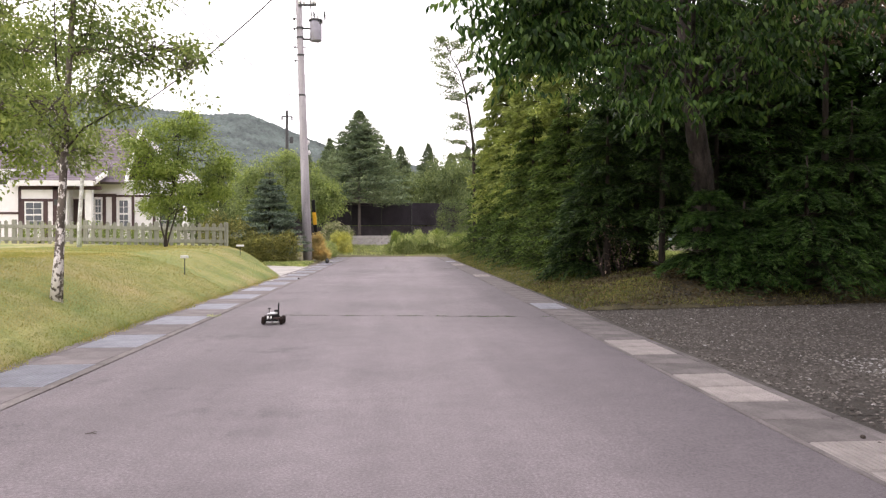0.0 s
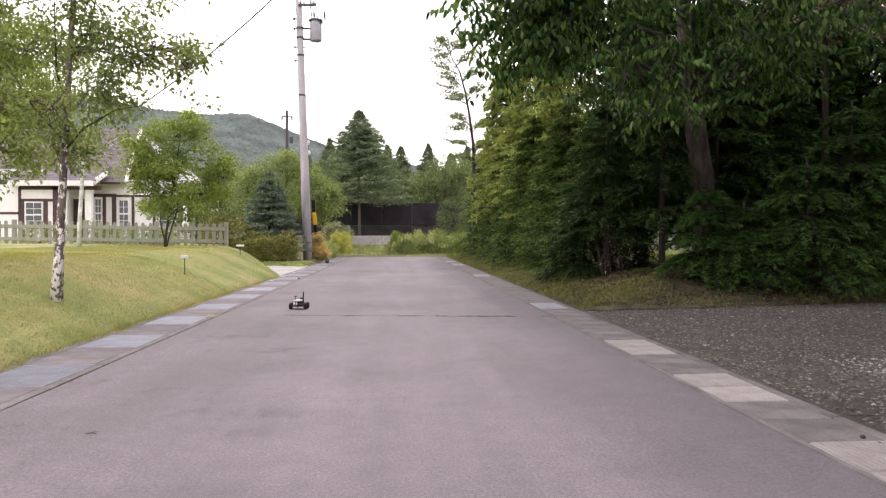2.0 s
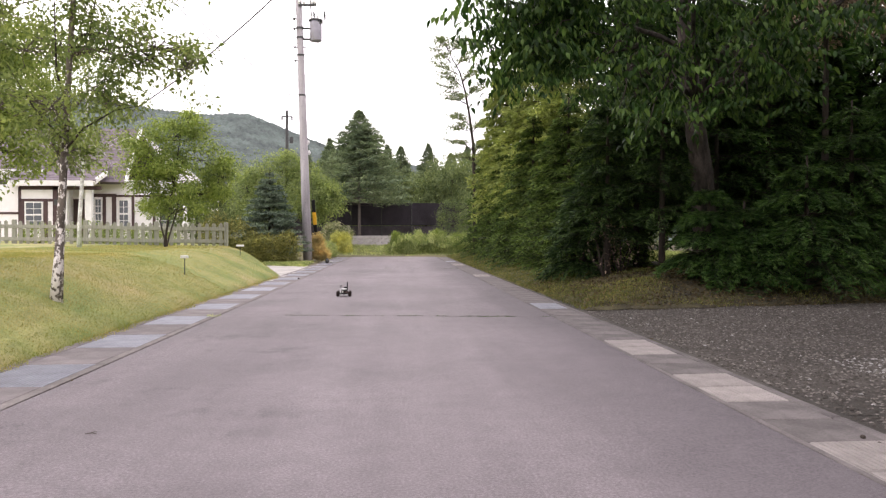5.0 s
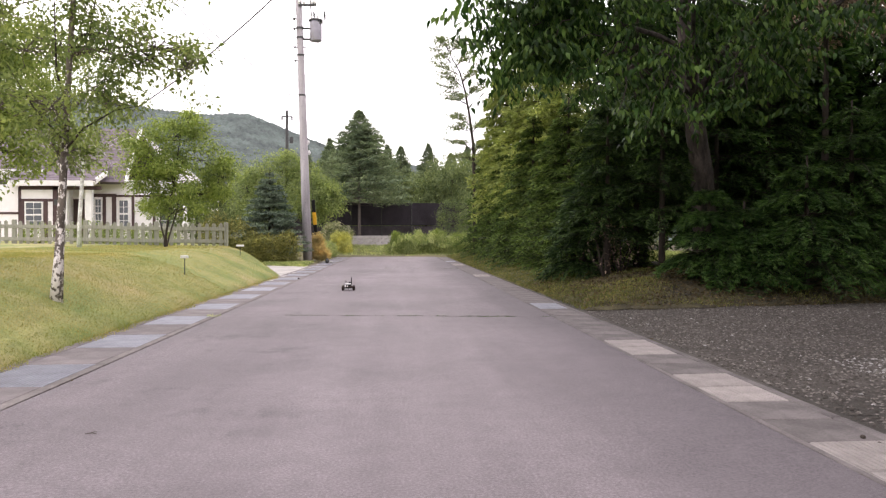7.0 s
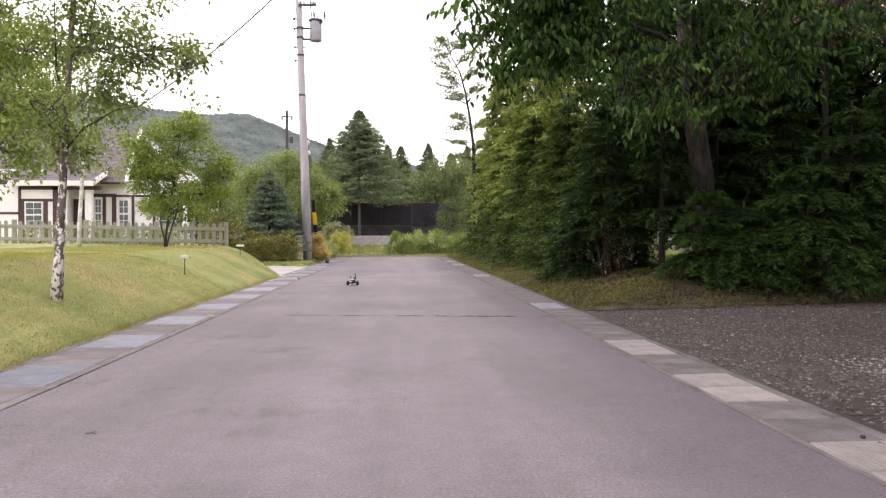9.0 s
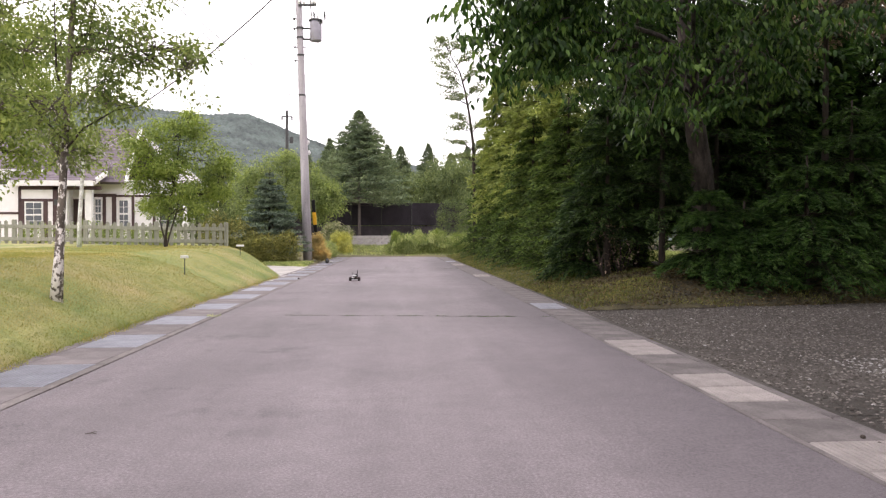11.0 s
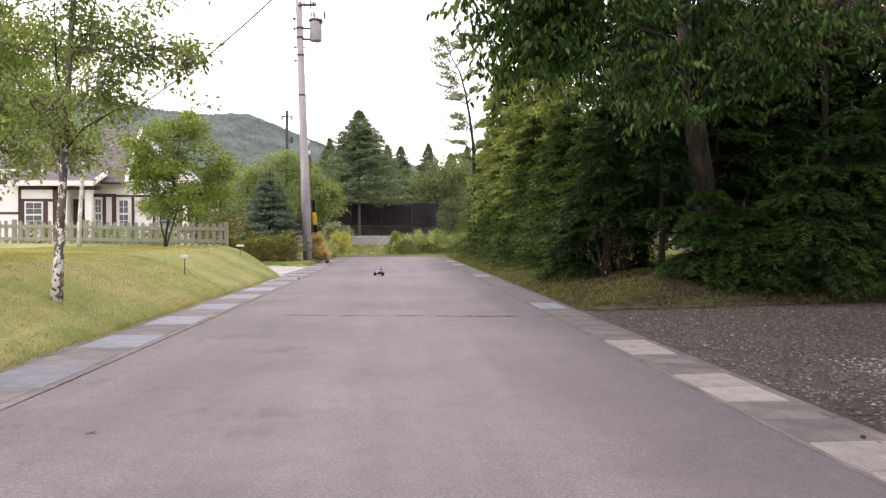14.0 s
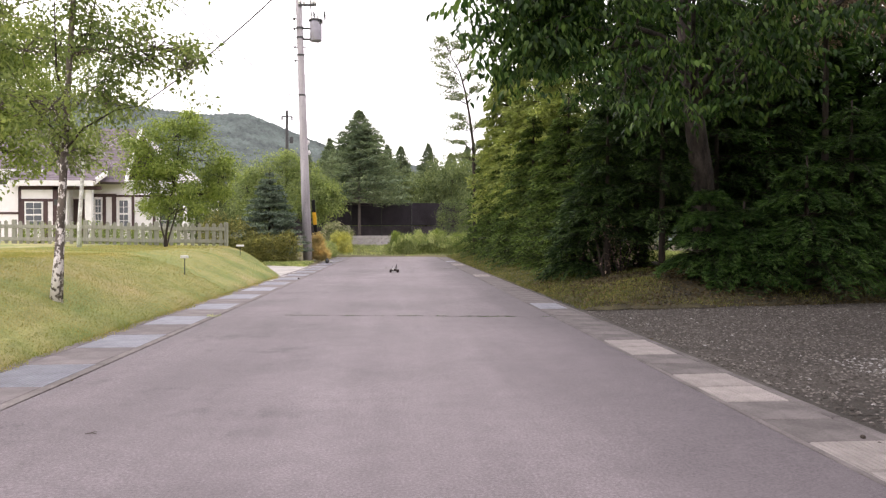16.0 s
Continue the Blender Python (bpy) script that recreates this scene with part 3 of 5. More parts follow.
def slab(parent, width, length, ribs, material, name="cover"):
    bm = bmesh.new()
    block(bm, (0, 0, -0.03), (width, length, 0.07), None, 0.008)
    for i in range(ribs):
        x = -width / 2 + width * (i + 0.5) / ribs
        block(bm, (x, 0, 0.0055), (width / ribs * 0.62, length * 0.94, 0.006))
    return part(name, bm, material, parent, "pale ribbed concrete cover" if ribs else "")


left_gutter = gutter("gutter_left", -2.51, -3.32, -8, 41.6, 0.085, 0.12, "concrete gutter with alternating steel grates and covers")
y = 5.67 - 1.985 * 6
first_grate = first_slab = None
while y < 41:
    gp, sp = Matrix.Translation((-2.898, y + 0.49, -0.012)), Matrix.Translation((-2.898, y + 0.98 + 0.25, 0.0))
    sp2 = Matrix.Translation((-2.898, y + 0.98 + 0.752, -0.002))
    if first_grate is None:
        first_grate, first_slab = grate(left_gutter, 0.594, 0.98, 16), slab(left_gutter, 0.594, 0.496, 0, CONCRETE)
        first_grate.matrix_basis, first_slab.matrix_basis = gp, sp
    else:
        tagged(shared("grate", first_grate, left_gutter, gp), "galvanised steel drain grate")
        shared("cover", first_slab, left_gutter, sp)
    shared("cover", first_slab, left_gutter, sp2)
    y += 1.985

right_gutter = gutter("gutter_right", 2.15, 2.71, -8, 41.6, 0.035, 0.075, "narrow concrete gutter with ribbed and plain covers", SHADED_CONCRETE, SHADED_CONCRETE)
plain = slab(right_gutter, 0.44, 0.497, 0, SHADED_CONCRETE)
ribbed = slab(right_gutter, 0.44, 0.497, 12, PALE_CONCRETE)
metal = grate(right_gutter, 0.44, 0.99, 11)
plain.matrix_basis, ribbed.matrix_basis, metal.matrix_basis = (Matrix.Translation((2.41, v, z)) for v, z in ((-6.9, 0.0), (-7.4, 0.0), (34.12, -0.012)))
y = -6.13
while y < 41:
    c = Matrix.Translation((2.41, y + 0.25, rng.uniform(-0.004, 0.002))) @ pose(0, 0, 0, rng.normal(0, 0.3), rng.normal(0, 0.3), 0)
    near = lambda a, b: a <= y + 0.25 <= b
    if near(11.4, 12.4) or near(33.6, 34.6):
        if near(11.4, 11.9):
            tagged(shared("grate", metal, right_gutter, Matrix.Translation((2.41, y + 0.5, -0.012))), "galvanised steel drain grate")
    elif near(2.9, 3.8) or near(4.87, 5.87) or near(6.87, 7.9) or near(21, 22) or near(29, 31):
        tagged(shared("cover", ribbed, right_gutter, c), "pale ribbed concrete cover")
    else:
        shared("cover", plain, right_gutter, c)
    y += 0.5


# joints across the lane, with weeds growing in them
def road_joint(y, x0, x1, tufts, slope):
    joint = tagged(new("road_joint"), "narrow dark joint across the asphalt with weeds", "joint", kind="structure")
    xs = np.linspace(x0, x1, 60)
    ys = y + slope * (xs - x0) + 0.012 * np.sin(xs * 5) + rng.normal(0, 0.006, 60)
    w = rng.uniform(0.0008, 0.0075, 60)
    v = np.concatenate([np.stack([xs, ys - w, xs * 0 + 0.006], 1), np.stack([xs, ys + w, xs * 0 + 0.006], 1)])
    i = np.arange(59)
    array_part("seam", v, np.stack([i, i + 1, i + 61, i + 60], 1), DARK, joint)
    spots = rng.choice(np.arange(11, 60), tufts)
    pos = np.repeat(np.stack([xs[spots], ys[spots], xs[spots] * 0], 1), 14, 0) + rng.normal(0, 1, (tufts * 14, 3)) * [0.05, 0.012, 0]
    n = len(pos)
    tagged(array_part("weeds", *leaf_arrays(pos, rng.normal(0, 0.6, (n, 3)) + [0, 0, 0.8], rng.normal(0, 1, (n, 3)), rng.uniform(0.01, 0.024, n), rng.uniform(0.005, 0.01, n)), HEDGE_N, joint), kind="stuff")


road_joint(10.72, -2.3, 2.2, 42, -0.11)
road_joint(26.8, -2.2, 2.1, 22, -0.1)

twig = new("fallen_twig")
twig.matrix_basis = pose(-1.7, 4.27, 0.008)
tagged(twig, "small dry brown twig fallen on the asphalt", "twig")
bm = bmesh.new()
tube(bm, [(-0.03, 0, 0), (0, 0.01, 0.003), (0.03, 0.0, 0)], 0.003, 5)
part("stick", bm, DRY_TWIG, twig)
bm = bmesh.new()
tube(bm, [(0, 0.012, 0.006), (0.02, 0.03, 0.004)], 0.002, 5)
part("shoot", bm, DRY_TWIG, twig)


# ---------------------------------------------------------------- radio-controlled rover
def rover_wheel(parent, x, y):
    bm = bmesh.new()
    prof = [(-0.019, 0.03), (-0.021, 0.041), (-0.013, 0.048), (0.013, 0.048), (0.021, 0.041), (0.019, 0.03)]
    seg = 24
    rings = [[bm.verts.new((w, math.cos(2 * math.pi * k / seg) * (r + (0.0018 if k % 2 and r > 0.045 else 0)), math.sin(2 * math.pi * k / seg) * (r + (0.0018 if k % 2 and r > 0.045 else 0)))) for k in range(seg)] for w, r in prof]
    for a, b in zip(rings, rings[1:]):
        for k in range(seg):
            bm.faces.new((a[k], a[(k + 1) % seg], b[(k + 1) % seg], b[k]))
    wheel = part("wheel", bm, RUBBER, parent, smooth=False)
    wheel.matrix_basis = pose(x, y, 0.049)
    bm = bmesh.new()
    tube(bm, [(-0.016, 0, 0), (0.016, 0, 0)], 0.031, 16)
    tube(bm, [(-0.022, 0, 0), (0.022, 0, 0)], 0.009, 8)
    for k in range(5):
        block(bm, (0, 0, 0.018), (0.036, 0.006, 0.02), Matrix.Rotation(2 * math.pi * k / 5, 4, "X"))
    part("rim", bm, BLACK, wheel)
    return wheel


rover = empty("rover", pose(-1.57, 9.66, 0), "small black four-wheeled robot car with aluminium top plate and mast", "robot car")
wheels = [rover_wheel(rover, sx * 0.112, sy) for sx in (-1, 1) for sy in (-0.076, 0.076)]
bm = bmesh.new()
block(bm, (0, 0, 0.062), (0.12, 0.25, 0.03), None, 0.006)
block(bm, (0, 0, 0.095), (0.11, 0.2, 0.045), None, 0.006)
part("chassis", bm, BLACK, rover)
for sy in (-0.076, 0.076):
    bm = bmesh.new()
    tube(bm, [(-0.1, sy, 0.05), (0.1, sy, 0.05)], 0.007, 8)
    for sx in (-1, 1):
        tube(bm, [(sx * 0.05, sy, 0.095), (sx * 0.09, sy, 0.056)], 0.008, 8)
    part("axle", bm, IRON, rover)
for sx in (-0.045, 0.045):
    part("skid_plate", box((sx, -0.118, 0.036), (0.05, 0.008, 0.022), 0.003), ALUMINIUM, rover, "bright aluminium skid plate")
part("bumper", box((0, -0.142, 0.055), (0.16, 0.02, 0.016), 0.004), BLACK, rover)
bm = bmesh.new()
block(bm, (-0.005, 0.0, 0.134), (0.12, 0.18, 0.012), None, 0.004)
part("top_plate", bm, ALUMINIUM, rover, "bright aluminium plate")
for sx in (-1, 1):
    for sy in (-1, 1):
        bm = bmesh.new()
        tube(bm, [(sx * 0.05, sy * 0.07, 0.09), (sx * 0.05, sy * 0.07, 0.127)], 0.004, 6)
        part("spacer", bm, BLACK, rover)
for sx in (-0.05, -0.012):
    bm = bmesh.new()
    bmesh.ops.create_uvsphere(bm, u_segments=14, v_segments=8, radius=1.0, matrix=pose(sx, -0.122, 0.09, 25) @ Matrix.Diagonal((0.012, 0.03, 0.018, 1)))
    part("sensor", bm, WHITE_PLASTIC, rover, "white rounded sensor housing", True)
part("arm_plate", box((0.055, -0.095, 0.078), (0.075, 0.03, 0.022), 0.004), RUST_RED, rover, "dull red suspension block")
part("arm_plate", box((0.06, 0.095, 0.072), (0.065, 0.03, 0.02), 0.004), RUST_RED, rover, "dull red suspension block")
part("receiver", box((0.03, 0.05, 0.16), (0.05, 0.07, 0.024), 0.004), BLACK, rover)
bm = bmesh.new()
tube(bm, [(-0.05, -0.02, 0.14), (-0.05, -0.02, 0.19)], 0.0045, 8)
tube(bm, [(-0.05, -0.02, 0.188), (-0.05, -0.02, 0.2)], 0.021, 14)
part("mast", bm, BLACK, rover, "short mast with a disc head")
bm = bmesh.new()
tube(bm, [(0.062, 0.0, 0.12), (0.062, 0.0, 0.15), (0.064, 0.0, 0.265)], [0.0105, 0.0095, 0.0085], 8)
part("antenna", bm, BLACK, rover, "upright black antenna")

ROVER_PATH = [(0.0, -1.57, 9.66), (0.5, -1.545, 10.22), (1.0, -1.53, 10.73), (1.5, -1.53, 11.18), (2.0, -1.5, 11.62), (2.5, -1.41, 12.04), (3.0, -1.26, 12.46), (3.5, -1.13, 12.87), (4.0, -1.04, 13.29),
              (4.6, -1.0, 13.77), (5.25, -0.99, 14.27), (5.9, -0.99, 14.77), (6.5, -1.0, 15.23), (7.0, -1.01, 15.64), (7.5, -1.01, 16.07), (8.0, -1.015, 16.5), (8.5, -1.02, 16.89), (9.0, -1.02, 17.3),
              (9.6, -1.035, 17.83), (10.25, -1.06, 18.4), (10.9, -1.07, 18.95), (11.5, -1.03, 19.44), (12.0, -0.94, 19.87), (12.5, -0.84, 20.3), (13.0, -0.73, 20.73), (13.5, -0.62, 21.16), (14.0, -0.52, 21.57), (14.5, -0.42, 21.98),
              (15.0, -0.32, 22.42), (15.5, -0.21, 22.92), (16.0, -0.09, 23.44)]


def motions():
    t, x, y = (np.array(c) for c in zip(*ROVER_PATH))
    fine = np.linspace(0, 16, 481)
    soft_x = np.convolve(np.pad(np.interp(fine, t, x), 20, "reflect", reflect_type="odd"), np.ones(41) / 41, "valid")
    head = np.degrees(np.arctan2(np.gradient(soft_x, fine), np.gradient(np.interp(fine, t, y), fine)))
    walk(rover, [(s, pose(a, b, 0, 0, 0, -0.7 * float(np.interp(s, fine, head)))) for s, a, b in ROVER_PATH])
    run = np.concatenate([[0], np.cumsum(np.hypot(np.diff(np.interp(fine, t, x)), np.diff(np.interp(fine, t, y))))])
    turn = np.degrees(run / 0.049)
    droop = [(0, 0), (1, 0), (2, 0.5), (3, 2.7), (4, 2.1), (5.2, 2.5), (6.5, 3.0), (7.5, 1.9), (8.5, 1.4), (9, 1.6), (10.2, 2.0), (11.5, 1.8), (12.5, 2.2), (13.5, 1.8), (14, 0.9), (14.5, 1.3), (15, 1.1), (16, 1.1)]
    for bough, rest, axis, k in swaying:
        walk(bough, [(s, rest @ Matrix.Rotation(radians(a * k + 0.25 * math.sin(s * 2.1 + k * 9)), 4, axis)) for s, a in droop])
    for w in wheels:
        place = w.matrix_basis.translation.copy()
        walk(w, [(s, pose(*place, -(a % 360))) for s, a in zip(fine, turn)])


# ---------------------------------------------------------------- utility pole
pole = empty("utility_pole", pose(-3.82, 32.5, 0), "grey tapered concrete utility pole beside the lane", "utility pole")
LEAN = -0.032
bm = bmesh.new()
tube(bm, [(LEAN * z, 0, z) for z in (-0.3, 3, 6, 9, 12.5)], [0.2, 0.182, 0.163, 0.14, 0.11], 20)
part("shaft", bm, POLE_CONCRETE, pole, smooth=True)
for k in range(19):
    z = 1.7 + k * 0.45
    s = -1 if k % 2 else 1
    bm = bmesh.new()
    x = LEAN * z
    tube(bm, [(x, -0.1, z), (x, -0.2 + z * 0.004, z)] if k < 12 else [(x + s * 0.1, 0, z), (x + s * 0.24, 0, z)], 0.012, 6)
    part("step_bolt", bm, IRON, pole)
for z in (8.85, 9.6, 10.0, 7.15):
    bm = bmesh.new()
    tube(bm, [(LEAN * z, 0, z - 0.04), (LEAN * z, 0, z + 0.04)], 0.16, 16)
    part("band", bm, IRON, pole)
for z in (9.54, 10.0):
    bm = bmesh.new()
    block(bm, (LEAN * z + 0.25, 0, z), (0.5, 0.07, 0.07), None, 0.008)
    part("bracket", bm, IRON, pole)
bm = bmesh.new()
tube(bm, [(0.36, 0, 9.47), (0.36, 0, 9.5), (0.36, 0, 10.22), (0.36, 0, 10.28)], [0.22, 0.25, 0.25, 0.255], 20)
tank = part("transformer", bm, TANK, pole, "pale grey drum transformer", True)
bm = bmesh.new()
tube(bm, [(0.36, 0, 10.3), (0.36, 0, 10.36), (0.36, 0, 10.4)], [0.3, 0.3, 0.14], 20)
part("lid", bm, IRON, tank)
for x in (0.18, 0.42):
    bm = bmesh.new()
    tube(bm, [(x, 0, 10.38), (x, 0, 10.48), (x, 0, 10.6)], [0.05, 0.045, 0.02], 10)
    part("bushing", bm, PORCELAIN, tank)
bm = bmesh.new()
tube(bm, [(0.18, -0.03, 10.55), (0.15, -0.1, 11.0), (0.1, -0.05, 11.6)], 0.022, 6)
part("lead", bm, WIRE, pole)
bm = bmesh.new()
tube(bm, [(0.44, -0.02, 10.52), (0.66, -0.06, 10.2), (0.74, -0.06, 9.8), (0.68, -0.03, 9.5), (0.45, 0, 9.4), (0.1, 0, 9.45)], 0.017, 6)
part("lead", bm, PORCELAIN, pole, "pale looping lead")
for x, z, h in ((0.75, 10.35, 0.4), (0.3, 10.42, 0.3)):
    bm = bmesh.new()
    tube(bm, [(x, 0, z), (x - 0.01, 0, z + h * 0.5), (x - 0.03, 0, z + h)], [0.022, 0.045, 0.02], 6)
    part("arrester", bm, IRON, pole)
for x, z in ((0.56, 10.2), (0.47, 10.32), (0.61, 10.3)):
    part("clamp", box((x, -0.12, z), (0.09, 0.12, 0.11), 0.02), IRON, pole)
# arm, switch and insulators above the drum
part("crossarm", box((0.02, -0.14, 10.95), (0.75, 0.09, 0.09), 0.01), IRON, pole)
for x in (-0.32, -0.12, 0.24, 0.34):
    bm = bmesh.new()
    tube(bm, [(x, -0.14, 10.98), (x, -0.14, 11.06), (x, -0.14, 11.12), (x, -0.14, 11.22)], [0.03, 0.07, 0.045, 0.03], 10)
    part("insulator", bm, PORCELAIN, pole)
for z, r in ((8.62, 0.05), (9.2, 0.04), (9.98, 0.05), (10.4, 0.05)):
    bm = bmesh.new()
    x = LEAN * z
    tube(bm, [(x - 0.24, 0, z), (x + 0.24, 0, z)], 0.02, 6)
    tube(bm, [(x - 0.27, 0, z), (x - 0.2, 0, z)], r, 8)
    part("bolt", bm, IRON, pole)
guy = empty("guy_wire", pose(-3.56, 34.2, 0), "black and yellow guarded guy wire anchoring the pole", "guy wire")
top, foot = Vector((-0.53, -1.7, 8.55)), Vector((0, 0, 0))
way = (top - foot).normalized()
bm = bmesh.new()
tube(bm, [foot - way * 0.1, top], 0.008, 6)
part("wire", bm, WIRE, guy)
for a, b, m in ((0.3, 1.7, BLACK), (1.7, 2.26, YELLOW), (2.26, 2.8, BLACK)):
    bm = bmesh.new()
    tube(bm, [foot + way * a, foot + way * b], 0.085, 10)
    part("guard_sleeve", bm, m, guy, "yellow sleeve" if m is YELLOW else "black sleeve")
for d in (4.9, 5.35):
    bm = bmesh.new()
    tube(bm, [foot + way * (d - 0.1), foot + way * d, foot + way * (d + 0.1)], [0.04, 0.09, 0.04], 8)
    part("insulator", bm, PORCELAIN, guy, "white insulator")

far_pole = empty("utility_pole", pose(-8.95, 62, 0), "dark slim utility pole far behind the trees", "utility pole")
bm = bmesh.new()
tube(bm, [(0, 0, -0.2), (0, 0, 11.4)], [0.18, 0.11], 12)
part("shaft", bm, IRON, far_pole)
part("crossarm", box((0, 0, 10.9), (0.9, 0.09, 0.09), 0.01), IRON, far_pole)
for x in (-0.4, 0.4):
    bm = bmesh.new()
    tube(bm, [(x, 0, 10.6), (x, 0, 10.95)], 0.06, 8)
    part("insulator", bm, IRON, far_pole)
bm = bmesh.new()
tube(bm, [(0.36, 0, 8.75), (0.36, 0, 9.25)], 0.15, 14)
part("transformer", bm, IRON, far_pole)
part("bracket", box((0.18, 0, 9.0), (0.4, 0.08, 0.08)), IRON, far_pole)


def cable(a, b, sag, r, label):
    pts = [Vector(a).lerp(Vector(b), k / 16) - Vector((0, 0, sag * 4 * (k / 16) * (1 - k / 16))) for k in range(17)]
    bm = bmesh.new()
    o = pts[0].copy()
    tube(bm, [p - o for p in pts], r, 5)
    ob = part("overhead_cable", bm, WIRE, None, label)
    ob.matrix_basis = Matrix.Translation(o)
    tagged(ob, category="cable", group="overhead cables")


cable((-4.25, 32.4, 12.2), (-12.3, 34.4, 6.4), 0.35, 0.028, "black service cable sagging from the pole to the house")
cable((-4.2, 32.5, 12.2), (-8.95, 62, 10.9), 0.6, 0.011, "thin overhead line between the two poles")
cable((-10.2, 29, 11.9), (-8.9, 62, 10.95), 0.2, 0.018, "thin overhead line crossing behind the garden")
cable((-11.2, 29, 12.5), (-7.4, 62, 11.7), 0.2, 0.018, "thin overhead line crossing behind the garden")


# ---------------------------------------------------------------- house
house = empty("house", pose(0, 0, 0.85), "white half-timbered cottage with a purple-grey shingle roof", "house")
YF = 34.0


def panel(name, x0, x1, z0, z1, y, t, m, label="", parent=None, bevel=0.0):
    return part(name, box(((x0 + x1) / 2, y + t / 2, (z0 + z1) / 2 - 0.85), (x1 - x0, t, z1 - z0), bevel), m, parent or house, label)


panel("wall", -26, -10.0, 0.7, 3.75, 35.6, 0.2, WALL_PAINT, "white rendered front wall")
part("wall", box((-10.1, 39.3, 1.35), (0.2, 7.2, 3.0)), WALL_PAINT, house)
part("wall", box((-25.9, 39.3, 1.35), (0.2, 7.2, 3.0)), WALL_PAINT, house)
panel("wall", -26, -10.0, 0.7, 3.75, 42.8, 0.2, WALL_PAINT)
# the bay with the sash window
panel("wall", -17.9, -14.9, 0.7, 3.35, YF, 0.15, WALL_PAINT, "white bay wall")
part("wall", box((-14.97, 34.9, 1.2), (0.15, 1.5, 2.6)), WALL_PAINT, house)
part("wall", box((-17.83, 34.9, 1.2), (0.15, 1.5, 2.6)), WALL_PAINT, house)
for x0, x1, z0, z1 in ((-16.55, -16.43, 0.9, 3.3), (-15.08, -14.88, 0.9, 3.3), (-16.5, -13.0, 3.18, 3.34), (-16.5, -15.05, 2.66, 2.78), (-16.42, -16.3, 0.9, 2.68), (-15.48, -15.3, 0.9, 2.68), (-18.2, -16.5, 2.1, 2.2)):
    panel("timber", x0, x1, z0, z1, YF - 0.03, 0.05, TRIM_DARK)
for x0, x1, z0, z1 in ((-13.95, -12.95, 2.95, 3.1), (-12.25, -12.13, 0.9, 2.95), (-13.14, -12.95, 0.9, 2.95), (-13.55, -13.41, 0.9, 2.95), (-12.95, -10.0, 2.95, 3.05), (-14.1, -13.95, 0.9, 3.1), (-11.3, -11.18, 0.9, 2.95)):
    panel("timber", x0, x1, z0, z1, 35.56, 0.05, TRIM_DARK)


def sash(x0, x1, z0, z1, y, cols, rows):
    w = panel("window", x0, x1, z0, z1, y - 0.03, 0.04, WHITE_TRIM, "white framed multi-pane window")
    cx, cz = (x1 - x0 - 0.1) / cols, (z1 - z0 - 0.1) / rows
    for i in range(cols):
        for j in range(rows):
            a, b = x0 + 0.05 + cx * i, z0 + 0.05 + cz * j
            panel("pane", a + 0.012, a + cx - 0.012, b + 0.012, b + cz - 0.012, y - 0.036, 0.02, GLASS, "", w)
    panel("rail", x0, x1, (z0 + z1) / 2 - 0.035, (z0 + z1) / 2 + 0.035, y - 0.05, 0.03, WHITE_TRIM, "", w)
    panel("sill", x0 - 0.05, x1 + 0.05, z0 - 0.06, z0, y - 0.1, 0.1, WHITE_TRIM, "", w)


sash(-16.28, -15.5, 1.5, 2.66, YF - 0.004, 2, 4)
sash(-13.93, -13.57, 1.5, 2.9, 35.58, 2, 4)
sash(-12.85, -12.35, 1.5, 2.85, 35.58, 2, 4)
sash(-11.0, -10.25, 1.5, 2.85, 35.58, 2, 4)
door = panel("door", -14.85, -14.15, 0.8, 2.85, 35.54, 0.05, TRIM_DARK, "dark panelled front door")
for x in (-13.74, -14.7):
    panel("porch_post", x, x + 0.3 if x > -14 else x + 0.2, 0.75, 3.3, YF + 0.02, 0.25, WHITE_TRIM, "white square porch post", bevel=0.02)
panel("porch_floor", -14.9, -10.8, 0.7, 0.82, YF - 0.1, 1.65, WHITE_TRIM)
panel("wall_lamp", -14.95, -14.6, 2.5, 2.75, YF - 0.2, 0.2, IRON, "dark hanging lantern")


def shingled(name, a, b, c, d, rows, parent, label):
    """A roof face from ridge a-b to eave d-c, in overlapping courses."""
    a, b, c, d = (Vector(v) for v in (a, b, c, d))
    nrm = (b - a).cross(d - a).normalized()
    if nrm.z < 0:
        nrm = -nrm
    bm = bmesh.new()
    q = [bm.verts.new(v) for v in (a, b, c, d)] + [bm.verts.new(v - nrm * 0.12) for v in (a, b, c, d)]
    for f in ((0, 1, 2, 3), (7, 6, 5, 4), (0, 4, 5, 1), (1, 5, 6, 2), (2, 6, 7, 3), (3, 7, 4, 0)):
        bm.faces.new([q[i] for i in f])
    roof = part(name, bm, SHINGLE, parent, label)
    for k in range(rows):
        s, e = k / rows, (k + 1.06) / rows
        p = [a.lerp(d, s), b.lerp(c, s), b.lerp(c, min(e, 1.01)), a.lerp(d, min(e, 1.01))]
        bm = bmesh.new()
        lift = (0.008, 0.008, 0.018, 0.018)
        u = [bm.verts.new(v + nrm * h) for v, h in zip(p, lift)] + [bm.verts.new(v + nrm * (h - 0.03)) for v, h in zip(p, lift)]
        for f in ((0, 1, 2, 3), (7, 6, 5, 4), (0, 4, 5, 1), (1, 5, 6, 2), (2, 6, 7, 3), (3, 7, 4, 0)):
            bm.faces.new([u[i] for i in f])
        part("shingle_course", bm, SHINGLE, roof)
    return roof


